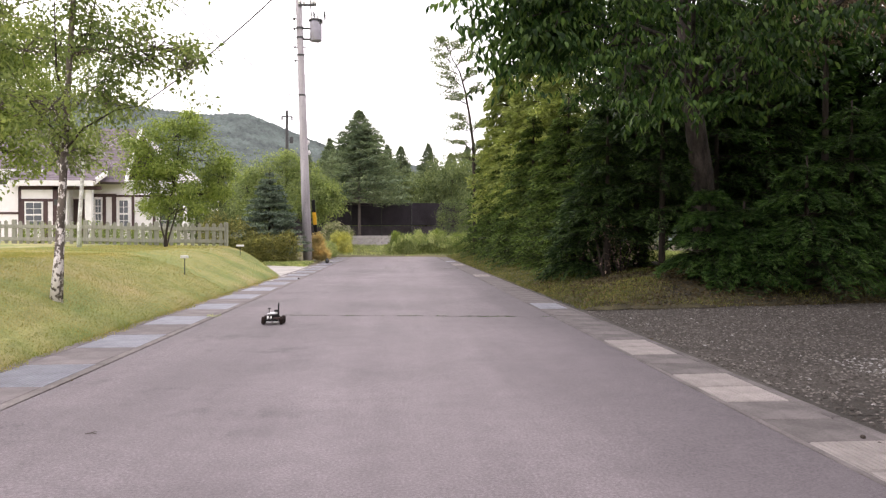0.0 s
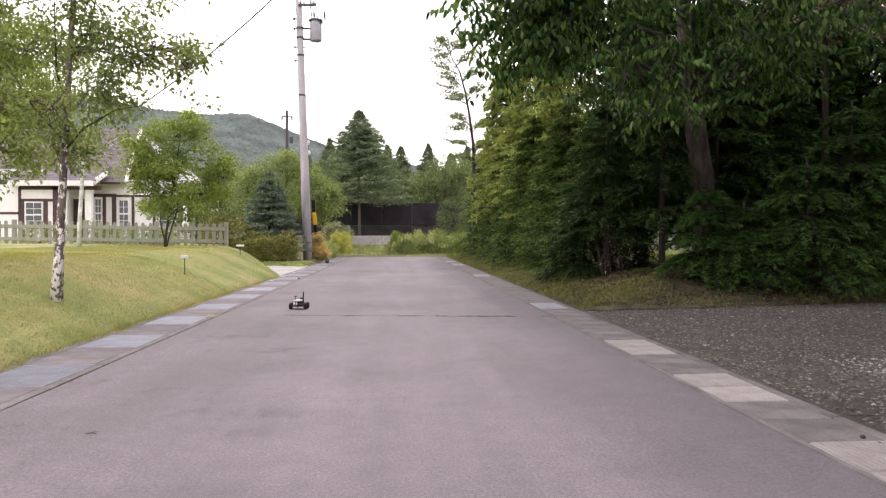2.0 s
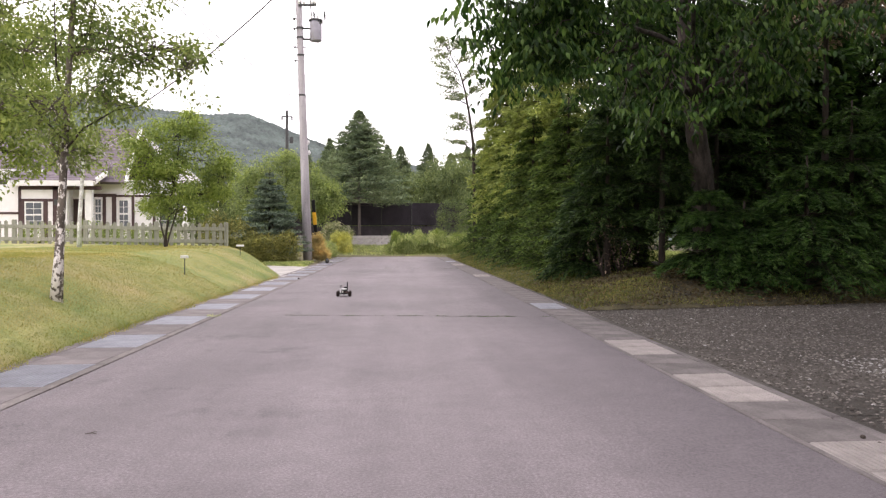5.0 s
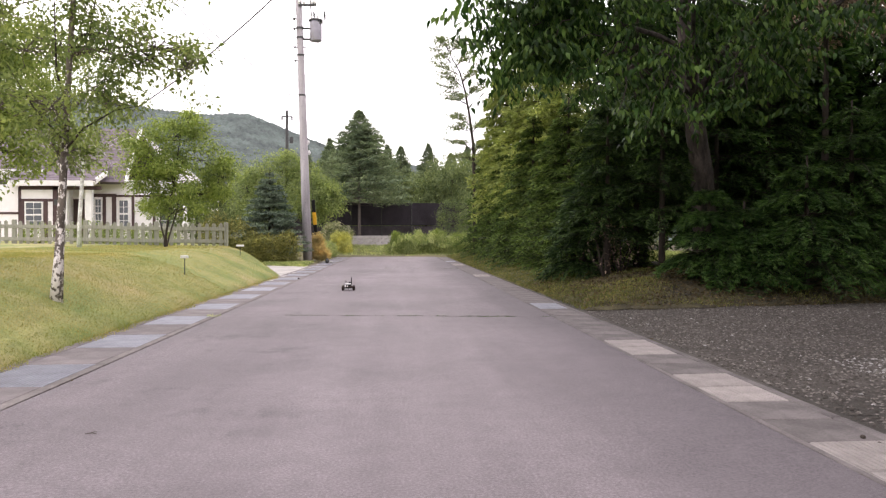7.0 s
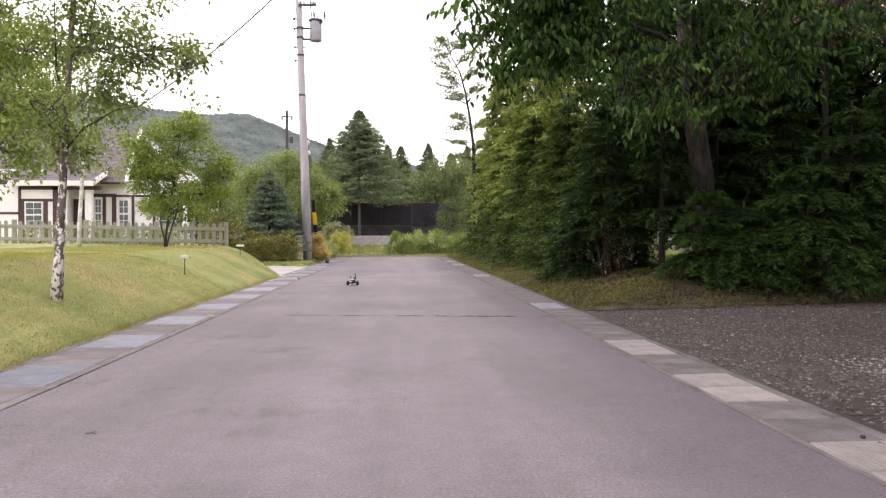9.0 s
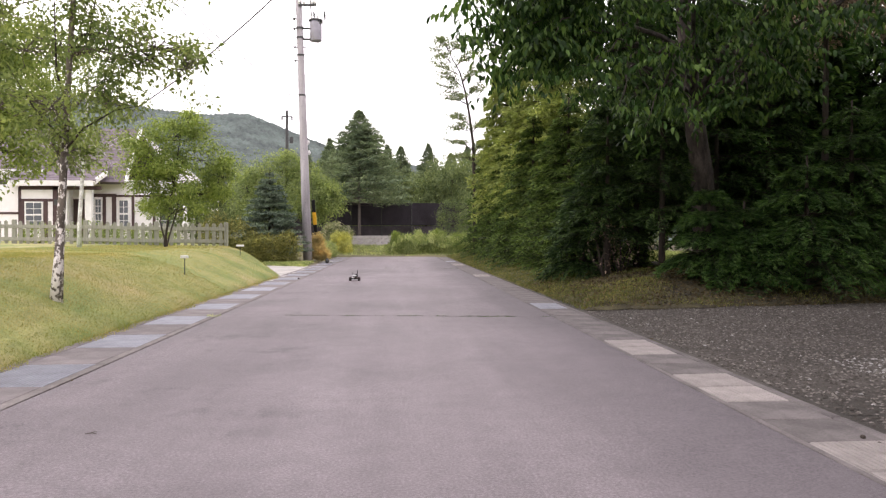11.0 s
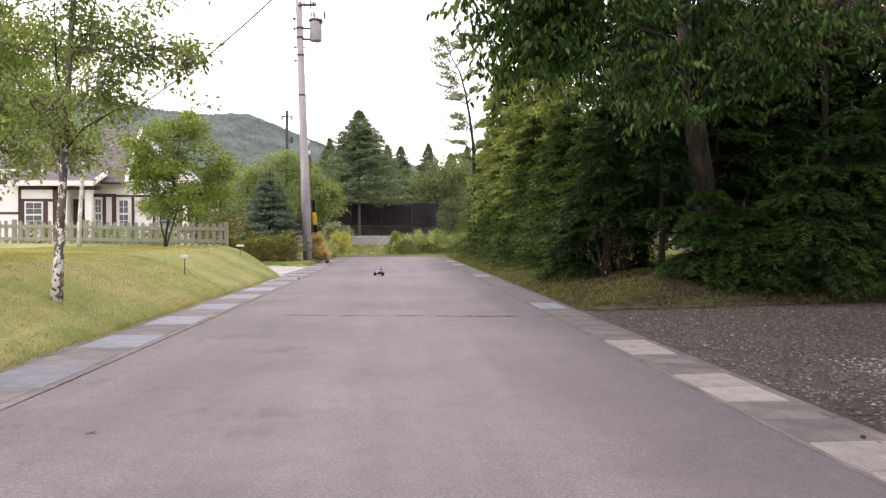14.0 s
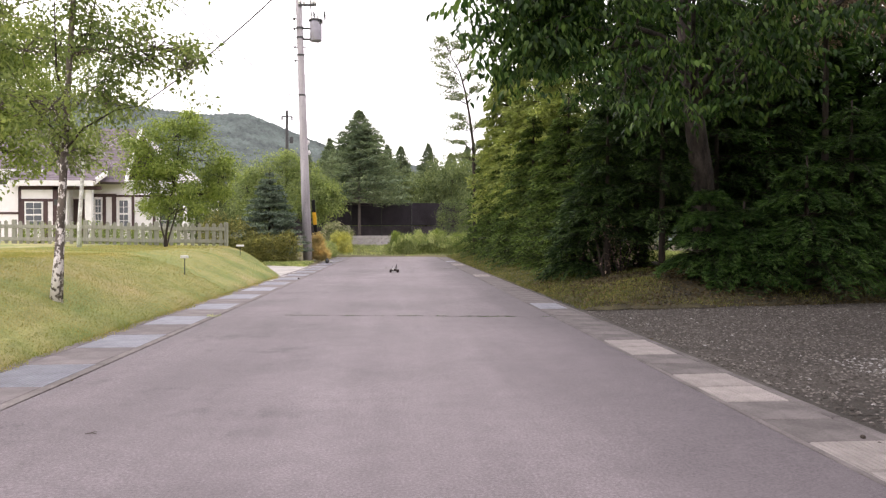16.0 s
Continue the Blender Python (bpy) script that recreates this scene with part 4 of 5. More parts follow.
shingled("roof", (-27, 39.2, 5.75), (-13.1, 39.2, 5.75), (-12.4, 35.0, 2.75), (-27, 35.0, 2.75), 16, house, "purple-grey shingle roof")
shingled("roof", (-13.1, 39.2, 5.75), (-27, 39.2, 5.75), (-27, 43.4, 2.75), (-12.4, 43.4, 2.75), 8, house, "")
shingled("porch_roof", (-17.2, 36.0, 3.55), (-13.35, 36.0, 3.55), (-13.1, 33.6, 2.72), (-16.75, 33.6, 2.72), 6, house, "low porch roof of purple-grey shingles")
panel("fascia", -16.8, -13.2, 3.33, 3.56, 33.55, 0.05, WHITE_TRIM, "white fascia board")
bm = bmesh.new()
tube(bm, [(-13.2, 33.6, 2.6), (-13.1, 34.1, 2.88), (-13.0, 34.6, 3.12)], 0.11, 4)
part("fascia", bm, WHITE_TRIM, house)
bm = bmesh.new()
tube(bm, [(-13.0, 39.2, 5.75), (-12.3, 35.0, 2.75)], 0.09, 4)
part("bargeboard", bm, WHITE_TRIM, house)
bm = bmesh.new()
v = [bm.verts.new(p) for p in ((-12.9, 38.9, 5.5), (-10.1, 42.9, 2.8), (-10.1, 35.7, 2.8))]
bm.faces.new(v)
bmesh.ops.solidify(bm, geom=bm.faces[:], thickness=0.15)
part("gable", bm, WALL_PAINT, house)
shingled("dormer_roof", (-18.5, 36.6, 3.95), (-16.2, 36.6, 3.95), (-15.75, 34.9, 3.25), (-18.5, 34.9, 3.25), 4, house, "")
panel("fascia", -18.4, -15.8, 3.98, 4.14, 34.86, 0.05, WHITE_TRIM)
panel("wall", -18.3, -16.1, 3.2, 4.0, 35.1, 0.1, WALL_PAINT)


# ---------------------------------------------------------------- picket fence
def fence_z(x):
    return max(0.74, float(lawn_height(np.array([x]), np.array([26.0]))[0]))


fence = empty("picket_fence", pose(0, 26, 0), "weathered pale picket fence at the back of the lawn", "fence")
z_end = fence_z(-5.82)
bm = bmesh.new()
z, w = 0.76, 0.056
prof = [(-w, -0.05), (w, -0.05), (w, z - 0.05), (0, z), (-w, z - 0.05)]
fr, bk = [bm.verts.new((x, -0.012, h)) for x, h in prof], [bm.verts.new((x, 0.012, h)) for x, h in prof]
bm.faces.new(fr)
bm.faces.new(bk[::-1])
for i in range(5):
    bm.faces.new((fr[i], bk[i], bk[(i + 1) % 5], fr[(i + 1) % 5]))
picket = part("picket", bm, FENCE_WOOD, fence)
x = -5.98
picket.matrix_basis = pose(x, -0.05, fence_z(x) + 0.02)
post = part("post", box((0, 0.03, 0.38), (0.13, 0.13, 0.86), 0.015), FENCE_WOOD, fence)
post.matrix_basis = pose(-5.82, 0, z_end)
for k in range(1, 58):
    x = -5.98 - k * 0.235
    shared("picket", picket, fence, pose(x, -0.05, fence_z(x) + 0.02 + rng.normal(0, 0.004), 0, rng.normal(0, 0.5), 0))
for k in range(1, 7):
    x = -5.82 - k * 2.33
    shared("post", post, fence, pose(x, 0, fence_z(x)))
for k in range(6):
    x0, x1 = -5.82 - k * 2.33, -5.82 - (k + 1) * 2.33
    for h in (0.16, 0.58):
        bm = bmesh.new()
        a, b = Vector((x0, -0.085, fence_z(x0) + h)), Vector((x1, -0.085, fence_z(x1) + h))
        block(bm, (0, 0, 0), ((b - a).length, 0.04, 0.12), Matrix.Translation((a + b) / 2) @ Matrix.Rotation(math.atan2(a.z - b.z, a.x - b.x), 4, "Y").inverted(), 0.006)
        part("rail", bm, FENCE_WOOD, fence)


# ---------------------------------------------------------------- garden markers
def marker(x, y, z, w):
    ob = empty("garden_marker", pose(x, y, z), "small white marker plate on a thin dark stake in the lawn", "garden marker", "garden markers")
    bm = bmesh.new()
    tube(bm, [(0, 0, -0.1), (0, 0, 0.28)], 0.01, 6)
    part("stake", bm, IRON, ob)
    part("plate", box((0, -0.01, 0.3), (w, 0.1, 0.05), 0.006), WHITE_PLASTIC, ob, "white plate")


marker(-3.99, 14.4, 0.43, 0.13)
marker(-4.44, 21.6, 0.56, 0.2)

garden_lamp = empty("garden_lamp", pose(-7.86, 28.5, 0.75), "white rounded garden lamp behind the fence", "lamp")
bm = bmesh.new()
tube(bm, [(0, 0, -0.1), (0, 0, 0.85)], 0.05, 10)
part("stem", bm, IRON, garden_lamp)
bm = bmesh.new()
tube(bm, [(0, 0, 0.7), (0, 0, 0.85), (0, 0, 0.9), (0, 0, 0.98), (0, 0, 1.02), (0, 0, 1.5)], [0.1, 0.13, 0.1, 0.06, 0.075, 0.08], 14)
part("shade", bm, WHITE_PLASTIC, garden_lamp, "white shade", True)

# ---------------------------------------------------------------- end of the lane
end_wall = tagged(new("end_wall"), "low grey block wall at the end of the lane", "wall", kind="structure")
brick = part("block", box((0, 0, 0), (0.39, 0.19, 0.19), 0.01), BLOCK, end_wall)
brick.matrix_basis = pose(-8, 49, 0.1)
for r in range(6):
    for k in range(34):
        shared("block", brick, end_wall, pose(-7.8 + 0.4 * k + 0.2 * (r % 2), 49, 0.1 + 0.2 * r + 0.002, 0, 0, rng.normal(0, 0.3)))
screen = empty("windbreak_fence", pose(0, 53, 1.1), "tall fence of dark windbreak netting on steel posts", "fence")
for k in range(8):
    x = -9.5 + k * 2.1
    bm = bmesh.new()
    tube(bm, [(x, -0.06, -1.2), (x, -0.06, 2.5)], 0.04, 8)
    part("post", bm, IRON, screen)
    if k < 7:
        for z0, z1 in ((0.05, 0.78), (0.84, 2.4)):
            bm = bmesh.new()
            xs, zs = np.linspace(x + 0.02, x + 2.08, 13), np.linspace(z0, z1, 7)
            grid = [[bm.verts.new((a, 0.03 * math.sin(a * 3.1 + c * 2), c)) for a in xs] for c in zs]
            for i in range(6):
                for j in range(12):
                    bm.faces.new((grid[i][j], grid[i][j + 1], grid[i + 1][j + 1], grid[i + 1][j]))
            bmesh.ops.solidify(bm, geom=bm.faces[:], thickness=0.01)
            part("net_panel", bm, NETTING if z0 > 0.5 else LOW_NET, screen)


# ---------------------------------------------------------------- trees beside the lane
def ground_right(x, y):
    return float(bank_height(np.array([x]), np.array([y]))[0])


for x, y, h, r in ((4.55, 16.9, 3.8, 1.3), (4.35, 18.9, 4.3, 1.3), (4.5, 21.1, 4.0, 1.3), (4.25, 23.3, 4.7, 1.25), (4.4, 26, 4.2, 1.35), (4.3, 28.8, 4.8, 1.2), (4.5, 31.8, 5.0, 1.3), (4.25, 34.8, 5.4, 1.15), (4.4, 38, 4.8, 1.3)):
    near = y < 24
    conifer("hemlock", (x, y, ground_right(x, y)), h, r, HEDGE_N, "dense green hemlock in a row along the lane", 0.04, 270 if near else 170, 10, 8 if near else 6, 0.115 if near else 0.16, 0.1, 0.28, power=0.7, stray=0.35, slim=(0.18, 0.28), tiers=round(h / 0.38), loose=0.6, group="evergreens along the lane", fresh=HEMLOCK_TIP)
for x, y, h, r in ((4.3, 29.5, 7.6, 1.5), (5.0, 26.5, 8.4, 1.8), (5.4, 23.5, 8.4, 1.8)):
    conifer("larch", (x, y, 0.4), h, r, LARCH, "tall yellow-green larch rising behind the hedge", 1.5, 190, 9, 6, 0.18, 0.12, 0.2, power=0.6)
sparse = empty("sparse_tree", pose(3.75, 36, 0.3), "thin sparse leaning tree with flat tiers of fine leaves", "tree")
bm = bmesh.new()
stem = [(0.0, 0, 0), (-0.05, 0, 3.2), (-0.1, 0, 5.2), (-0.28, 0, 6.6), (-0.5, 0, 7.8), (-0.75, 0, 8.7), (-1.2, 0, 9.5), (-1.35, 0, 10.4)]
tube(bm, stem, [0.1, 0.085, 0.075, 0.06, 0.045, 0.035, 0.025, 0.014], 8)
part("trunk", bm, BARK, sparse, smooth=True)
tiers, bare = [], bmesh.new()
for z, side, reach, rise in ((9.9, -1, 1.0, 0.1), (9.6, 1, 1.2, 0.2), (9.3, -1, 1.25, 0.15), (8.9, 1, 1.0, 0.2), (8.75, -1, 1.3, 0.1), (8.3, -1, 1.5, 0.05), (8.15, 1, 1.0, 0.1), (7.9, -1, 1.1, -0.1), (6.9, -1, 1.2, 0.0), (6.6, -1, 1.35, -0.25), (6.5, 1, 1.0, 0.1), (5.7, -1, 1.5, 0.05), (5.5, 1, 0.9, 0.1), (5.2, -1, 1.3, -0.2), (4.9, 1, 1.0, 0.0), (10.3, 1, 0.9, 0.1), (10.4, -1, 0.7, 0.2)):
    x0 = float(np.interp(z - 0.45, [p[2] for p in stem], [p[0] for p in stem]))
    for yaw in (-0.7, 0.0, 0.75):
        r = reach * rng.uniform(0.7, 1.05)
        tip = np.array((x0 + side * r * math.cos(yaw), r * math.sin(yaw), z - 0.3 + rise + rng.normal(0, 0.08)))
        line = bent((x0, 0, z - 0.75), tip, 9, 0.04, 0.12)
        tube(bare, line, np.linspace(0.022, 0.005, 9), 4, False)
        for p in line[3:]:
            tiers += [p + rng.normal(0, 1, 3) * [0.14, 0.14, 0.035] + [0, 0, 0.03] for _ in range(4)]
tagged(part("branchwork", bare, BARK, sparse), kind="stuff")
crown("crown", clump_leaves(np.array(tiers), 0.13, 9, 0.1, 0.15, 0.35), WOOD_FAR, sparse)
for x, y, h, r, low in ((5.3, 16.4, 7.5, 1.5, 1.3), (5.2, 14.5, 4.6, 1.1, 1.0), (4.25, 15.0, 3.6, 0.95, 0.75), (6.1, 12.9, 1.45, 1.0, 0.15), (5.5, 13.0, 1.75, 0.75, 0.3), (7.15, 12.75, 2.3, 1.4, 0.2), (8.3, 13.3, 3.3, 1.5, 0.2), (9.6, 13.6, 4.4, 1.6, 0.25), (10.9, 14.3, 5.6, 1.8, 0.25), (6.9, 15.9, 6.0, 1.4, 0.8), (8.2, 16.2, 6.2, 1.5, 0.5), (3.95, 15.9, 2.1, 0.85, 0.1)):
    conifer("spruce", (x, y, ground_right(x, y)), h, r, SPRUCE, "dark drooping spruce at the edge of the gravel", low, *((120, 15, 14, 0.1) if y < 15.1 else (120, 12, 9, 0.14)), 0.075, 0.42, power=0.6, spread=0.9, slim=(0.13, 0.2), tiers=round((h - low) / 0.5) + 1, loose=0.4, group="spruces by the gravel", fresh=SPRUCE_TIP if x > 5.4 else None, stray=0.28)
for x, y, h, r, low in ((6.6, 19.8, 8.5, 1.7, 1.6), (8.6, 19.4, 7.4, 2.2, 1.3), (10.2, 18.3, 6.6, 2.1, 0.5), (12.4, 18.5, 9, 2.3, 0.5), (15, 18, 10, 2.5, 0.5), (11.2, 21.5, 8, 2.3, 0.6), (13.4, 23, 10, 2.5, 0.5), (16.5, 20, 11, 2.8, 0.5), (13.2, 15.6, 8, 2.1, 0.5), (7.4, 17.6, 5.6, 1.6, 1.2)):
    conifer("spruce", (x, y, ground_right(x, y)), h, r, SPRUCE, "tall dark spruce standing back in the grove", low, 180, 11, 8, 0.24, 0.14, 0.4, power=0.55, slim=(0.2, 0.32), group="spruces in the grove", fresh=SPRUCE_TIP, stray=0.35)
for x, y, s in ((6.5, 36, 2.2), (9.5, 35, 2.4), (12.5, 34.5, 2.4), (15.5, 34, 2.4), (19, 33, 2.6)):
    broad_tree("woodland_tree", [(x, y, 0.3), (x, y, 2.2), (x, y, 4.2)], [0.16, 0.12, 0.05], [(x, y, 4.2, s, s, 1.8), (x - 1, y - 0.5, 2.0, s * 0.8, s * 0.7, 1.5), (x + 1, y - 0.4, 1.9, s * 0.8, s * 0.7, 1.4)],
               420, 14, 0.2, WOOD_FAR, BARK, "mixed green tree across the clearing behind the grove", clump_r=0.42, limb_r=0.05, group="trees across the clearing")

# The last three crown masses are above view, added to shade the trees below.
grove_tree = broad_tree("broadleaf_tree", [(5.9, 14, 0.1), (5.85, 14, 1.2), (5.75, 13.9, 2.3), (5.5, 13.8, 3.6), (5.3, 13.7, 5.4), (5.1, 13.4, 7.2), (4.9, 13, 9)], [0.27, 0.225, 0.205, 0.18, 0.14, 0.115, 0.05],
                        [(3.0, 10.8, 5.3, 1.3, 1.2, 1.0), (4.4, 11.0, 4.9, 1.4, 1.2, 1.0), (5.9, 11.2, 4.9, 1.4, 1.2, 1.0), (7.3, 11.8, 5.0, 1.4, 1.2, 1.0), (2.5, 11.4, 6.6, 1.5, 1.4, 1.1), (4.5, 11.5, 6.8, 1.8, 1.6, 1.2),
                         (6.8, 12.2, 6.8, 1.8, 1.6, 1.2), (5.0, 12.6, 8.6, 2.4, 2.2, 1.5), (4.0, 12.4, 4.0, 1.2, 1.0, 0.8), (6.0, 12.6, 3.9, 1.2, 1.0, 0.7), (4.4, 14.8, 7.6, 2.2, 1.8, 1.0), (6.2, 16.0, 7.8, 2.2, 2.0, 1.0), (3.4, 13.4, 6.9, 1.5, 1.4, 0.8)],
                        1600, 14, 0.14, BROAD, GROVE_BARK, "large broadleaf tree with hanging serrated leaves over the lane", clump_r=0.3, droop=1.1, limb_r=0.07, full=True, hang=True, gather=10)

# low hanging boughs of the same tree, which sway in the breeze
swaying = []
for joint, reach, k in (((5.4, 13.75, 4.6), ((0.98, 10.0, 3.95), (1.25, 10.1, 3.5), (1.5, 10.2, 4.3), (1.7, 10.2, 3.6), (2.0, 10.1, 3.85), (0.9, 9.9, 4.2), (1.3, 10.1, 4.7), (1.9, 10.2, 4.9), (1.45, 10.1, 3.95), (1.7, 10.8, 3.75), (2.0, 11.0, 4.2), (2.3, 10.7, 3.7), (1.6, 10.6, 4.4)), 0.5),
                        ((5.42, 13.75, 4.3), ((2.3, 10.2, 3.45), (2.7, 10.1, 3.6), (2.5, 10.3, 4.0), (3.0, 10.2, 2.95)), 0.8),
                        ((5.45, 13.75, 4.0), ((3.4, 10.2, 2.75), (3.8, 10.2, 3.3), (4.1, 10.3, 3.0), (3.6, 10.3, 3.8)), 1.0),
                        ((5.5, 13.75, 4.2), ((4.8, 10.5, 3.2), (5.3, 10.5, 3.7), (5.9, 10.7, 3.4), (6.4, 10.8, 3.9)), 0.7)):
    joint, rootv = np.array(joint), np.array((5.9, 14, 0.1))
    heart = np.mean(np.array(reach), 0) - joint
    fork = heart * 0.55 + [0, 0, 0.35]
    bm, cs = bmesh.new(), []
    tube(bm, bent((0, 0, 0), fork, 6, 0.03), np.linspace(0.055, 0.03, 6), 6, False)
    fine = bmesh.new()
    for tip in reach:
        line = bent(fork, np.array(tip) - joint, 8, 0.05, 0.15)
        tube(fine, line, np.linspace(0.026, 0.004, 8), 5, False)
        for q in line[2:]:
            cs += [q + rng.normal(0, 0.15, 3) - [0, 0, 0.06] for _ in range(6 if k < 0.6 else 2)]
    bough = part("bough", bm, GROVE_BARK, grove_tree, "hanging bough")
    rest = Matrix.Translation(joint - rootv)
    bough.matrix_basis = rest
    tagged(part("twigwork", fine, BARK, bough), kind="stuff")
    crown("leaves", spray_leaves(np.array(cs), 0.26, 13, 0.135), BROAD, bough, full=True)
    swaying.append((bough, rest, Vector((heart[0], heart[1], 0)).cross(Vector((0, 0, -1))).normalized(), k))

# the grove carried on, out of view, beside and behind the lot to block sky light
for x, y, s in ((9.4, 5.0, 2.8), (7.0, 0.8, 3.2), (4.8, -1.8, 3.3), (5.8, -4.6, 3.4), (13.5, 9.5, 3.2), (12.5, 3, 3.2), (10.5, -3, 3.2)):
    broad_tree("broadleaf_tree", [(x, y, 0), (x, y, 2.5), (x - 0.2, y, 6)], [0.25, 0.2, 0.1], [(x, y, 6.5, s, s, 2.4), (x - 1, y + 0.6, 4.6, s * 0.7, s * 0.7, 1.5), (x + 1, y - 0.6, 4.2, s * 0.7, s * 0.7, 1.5), (x, y, 9, s * 0.8, s * 0.8, 1.6)],
               560, 13, 0.38, BROAD, BARK, "unseen tall dark broadleaf tree added beside the gravel lot for shade", clump_r=0.6, limb_r=0.07, group="grove beside the lot")
# one more unseen tree, added close by to darken the near right
broad_tree("broadleaf_tree", [(5.4, 0.6, 0), (5.4, 0.6, 1.4), (5.2, 0.6, 3)], [0.12, 0.1, 0.05], [(5.0, 0.6, 3.2, 1.8, 1.8, 1.4), (5.4, 0.4, 1.6, 1.5, 1.5, 0.9), (5.0, 0.6, 5.2, 1.8, 1.8, 1.3)],
           620, 14, 0.3, BROAD, BARK, "unseen low spreading broadleaf tree added beside the gravel lot for shade", clump_r=0.5, limb_r=0.05, group="grove beside the lot")
conifer("spruce", (9.15, 15.6, 0.4), 8.6, 1.5, DEAD, "half-dead spruce with brown needles in the grove", 4.9, 150, 10, 7, 0.13, 0.1, 0.3, power=0.6)
mound("shrub", ((4.15, 14.9, 0.95, 0.35, 0.35, 0.6), (4.5, 15.0, 1.0, 0.35, 0.3, 0.6)), 40, 4, 0.06, DEAD, "brown bare-stemmed shrub at the top of the bank")

# ---------------------------------------------------------------- trees of the garden
slope_birch = broad_tree("birch", [(-3.97, 9, 0.3), (-3.93, 9, 0.85), (-3.91, 9, 1.23), (-3.87, 9, 1.89), (-3.83, 9, 2.54), (-3.79, 9, 3.2), (-3.74, 9, 3.9), (-3.7, 9, 5.2), (-3.65, 9, 6.5)], [0.078, 0.056, 0.049, 0.043, 0.038, 0.033, 0.03, 0.024, 0.01],
           [(-4.0, 9, 2.6, 0.55, 0.6, 0.4), (-3.45, 9, 2.75, 0.45, 0.5, 0.3), (-3.95, 9, 2.1, 0.4, 0.5, 0.25), (-4.4, 9.2, 3.3, 0.5, 0.6, 0.5), (-4.7, 9.4, 3.8, 0.5, 0.6, 0.4), (-4.9, 9.6, 2.7, 0.5, 0.6, 0.4), (-3.3, 9, 3.2, 0.6, 0.6, 0.4), (-2.75, 8.8, 3.25, 0.45, 0.4, 0.3), (-2.4, 8.7, 3.0, 0.25, 0.3, 0.25), (-3.9, 9, 4.2, 0.9, 0.8, 0.6), (-3.0, 9, 4.2, 0.7, 0.7, 0.5), (-3.7, 9, 5.4, 1.0, 0.9, 0.8)],
           900, 15, 0.075, BIRCH_LEAF, BIRCH, "slender birch with mottled bark on the lawn slope", clump_r=0.15, droop=0.4, limb_r=0.018, twig_share=22)
for path, r in ((((-3.79, 9, 3.25), (-3.62, 8.9, 3.42), (-3.4, 8.85, 3.43), (-3.12, 8.8, 3.34), (-2.85, 8.8, 3.18), (-2.6, 8.8, 3.02), (-2.34, 8.8, 2.85)), 0.02), (((-3.82, 9, 2.6), (-3.92, 8.95, 3.0), (-3.93, 8.95, 3.5), (-3.95, 8.95, 4.2)), 0.017), (((-3.79, 9, 3.2), (-3.6, 9.1, 3.5), (-3.48, 9.1, 4.2)), 0.016),
                (((-3.86, 9, 2.1), (-3.6, 8.9, 2.35), (-3.2, 8.8, 2.55), (-2.9, 8.8, 2.6)), 0.014), (((-3.85, 9, 2.2), (-4.2, 9.0, 2.6), (-4.5, 9.0, 3.1)), 0.015)):
    bm = bmesh.new()
    tube(bm, [Vector(p) - Vector((-3.97, 9, 0.3)) for p in path], np.linspace(r, r * 0.25, len(path)), 6)
    part("limb", bm, BARK, slope_birch, smooth=True)
    along = np.array(path[1:]) - (-3.97, 9, 0.3)
    hang = np.repeat(along, 7, 0) + rng.normal(0, 0.1, (len(along) * 7, 3)) - [0, 0, 0.08]
    crown("leaves", clump_leaves(hang, 0.11, 9, 0.065, 0.9), BIRCH_LEAF, slope_birch)
broad_tree("birch", [(-8.23, 20, 0.7), (-8.2, 20, 1.6), (-8.1, 20, 3), (-8.0, 20, 4.5), (-7.9, 20, 6)], [0.062, 0.052, 0.044, 0.034, 0.012],
           [(-8.5, 20, 3.6, 0.9, 0.8, 0.7), (-7.6, 20, 3.4, 0.8, 0.8, 0.7), (-8.1, 20, 4.8, 1.2, 1.1, 0.9), (-8.0, 20, 5.9, 0.8, 0.8, 0.7)], 420, 14, 0.09, BIRCH_LEAF, PURE_BIRCH, "thin white-stemmed birch before the fence", clump_r=0.24, limb_r=0.02)
garden = broad_tree("garden_tree", [(-6.95, 23, 0.6), (-6.9, 23, 1.3), (-6.75, 23, 2.2), (-6.6, 23, 3.2), (-6.5, 23, 4)], [0.036, 0.032, 0.028, 0.022, 0.013],
                    [(-6.6, 23, 4.1, 0.8, 0.8, 0.55), (-7.3, 23, 3.4, 0.75, 0.8, 0.6), (-5.9, 23, 3.4, 0.8, 0.8, 0.6), (-6.6, 22.6, 2.7, 0.9, 0.8, 0.6), (-7.5, 23, 2.3, 0.6, 0.7, 0.5), (-5.8, 23, 2.4, 0.6, 0.7, 0.5), (-6.2, 22.8, 4.5, 0.55, 0.6, 0.35), (-5.35, 23, 2.9, 0.45, 0.5, 0.5), (-7.9, 23, 2.9, 0.4, 0.5, 0.45), (-6.3, 22.4, 1.9, 0.7, 0.5, 0.35), (-7.75, 23, 3.9, 0.5, 0.6, 0.5)],
                    1350, 14, 0.095, MAPLE_LEAF, BARK, "bushy multi-stemmed garden tree by the fence", clump_r=0.19, limb_r=0.022, gather=13)
for dx, dz in ((-0.35, 2.4), (0.25, 2.6), (0.5, 2.2)):
    bm = bmesh.new()
    tube(bm, bent((0, 0, -0.05), (dx, 0.1, dz), 6, 0.04), np.linspace(0.029, 0.011, 6), 7)
    part("stem", bm, BARK, garden)
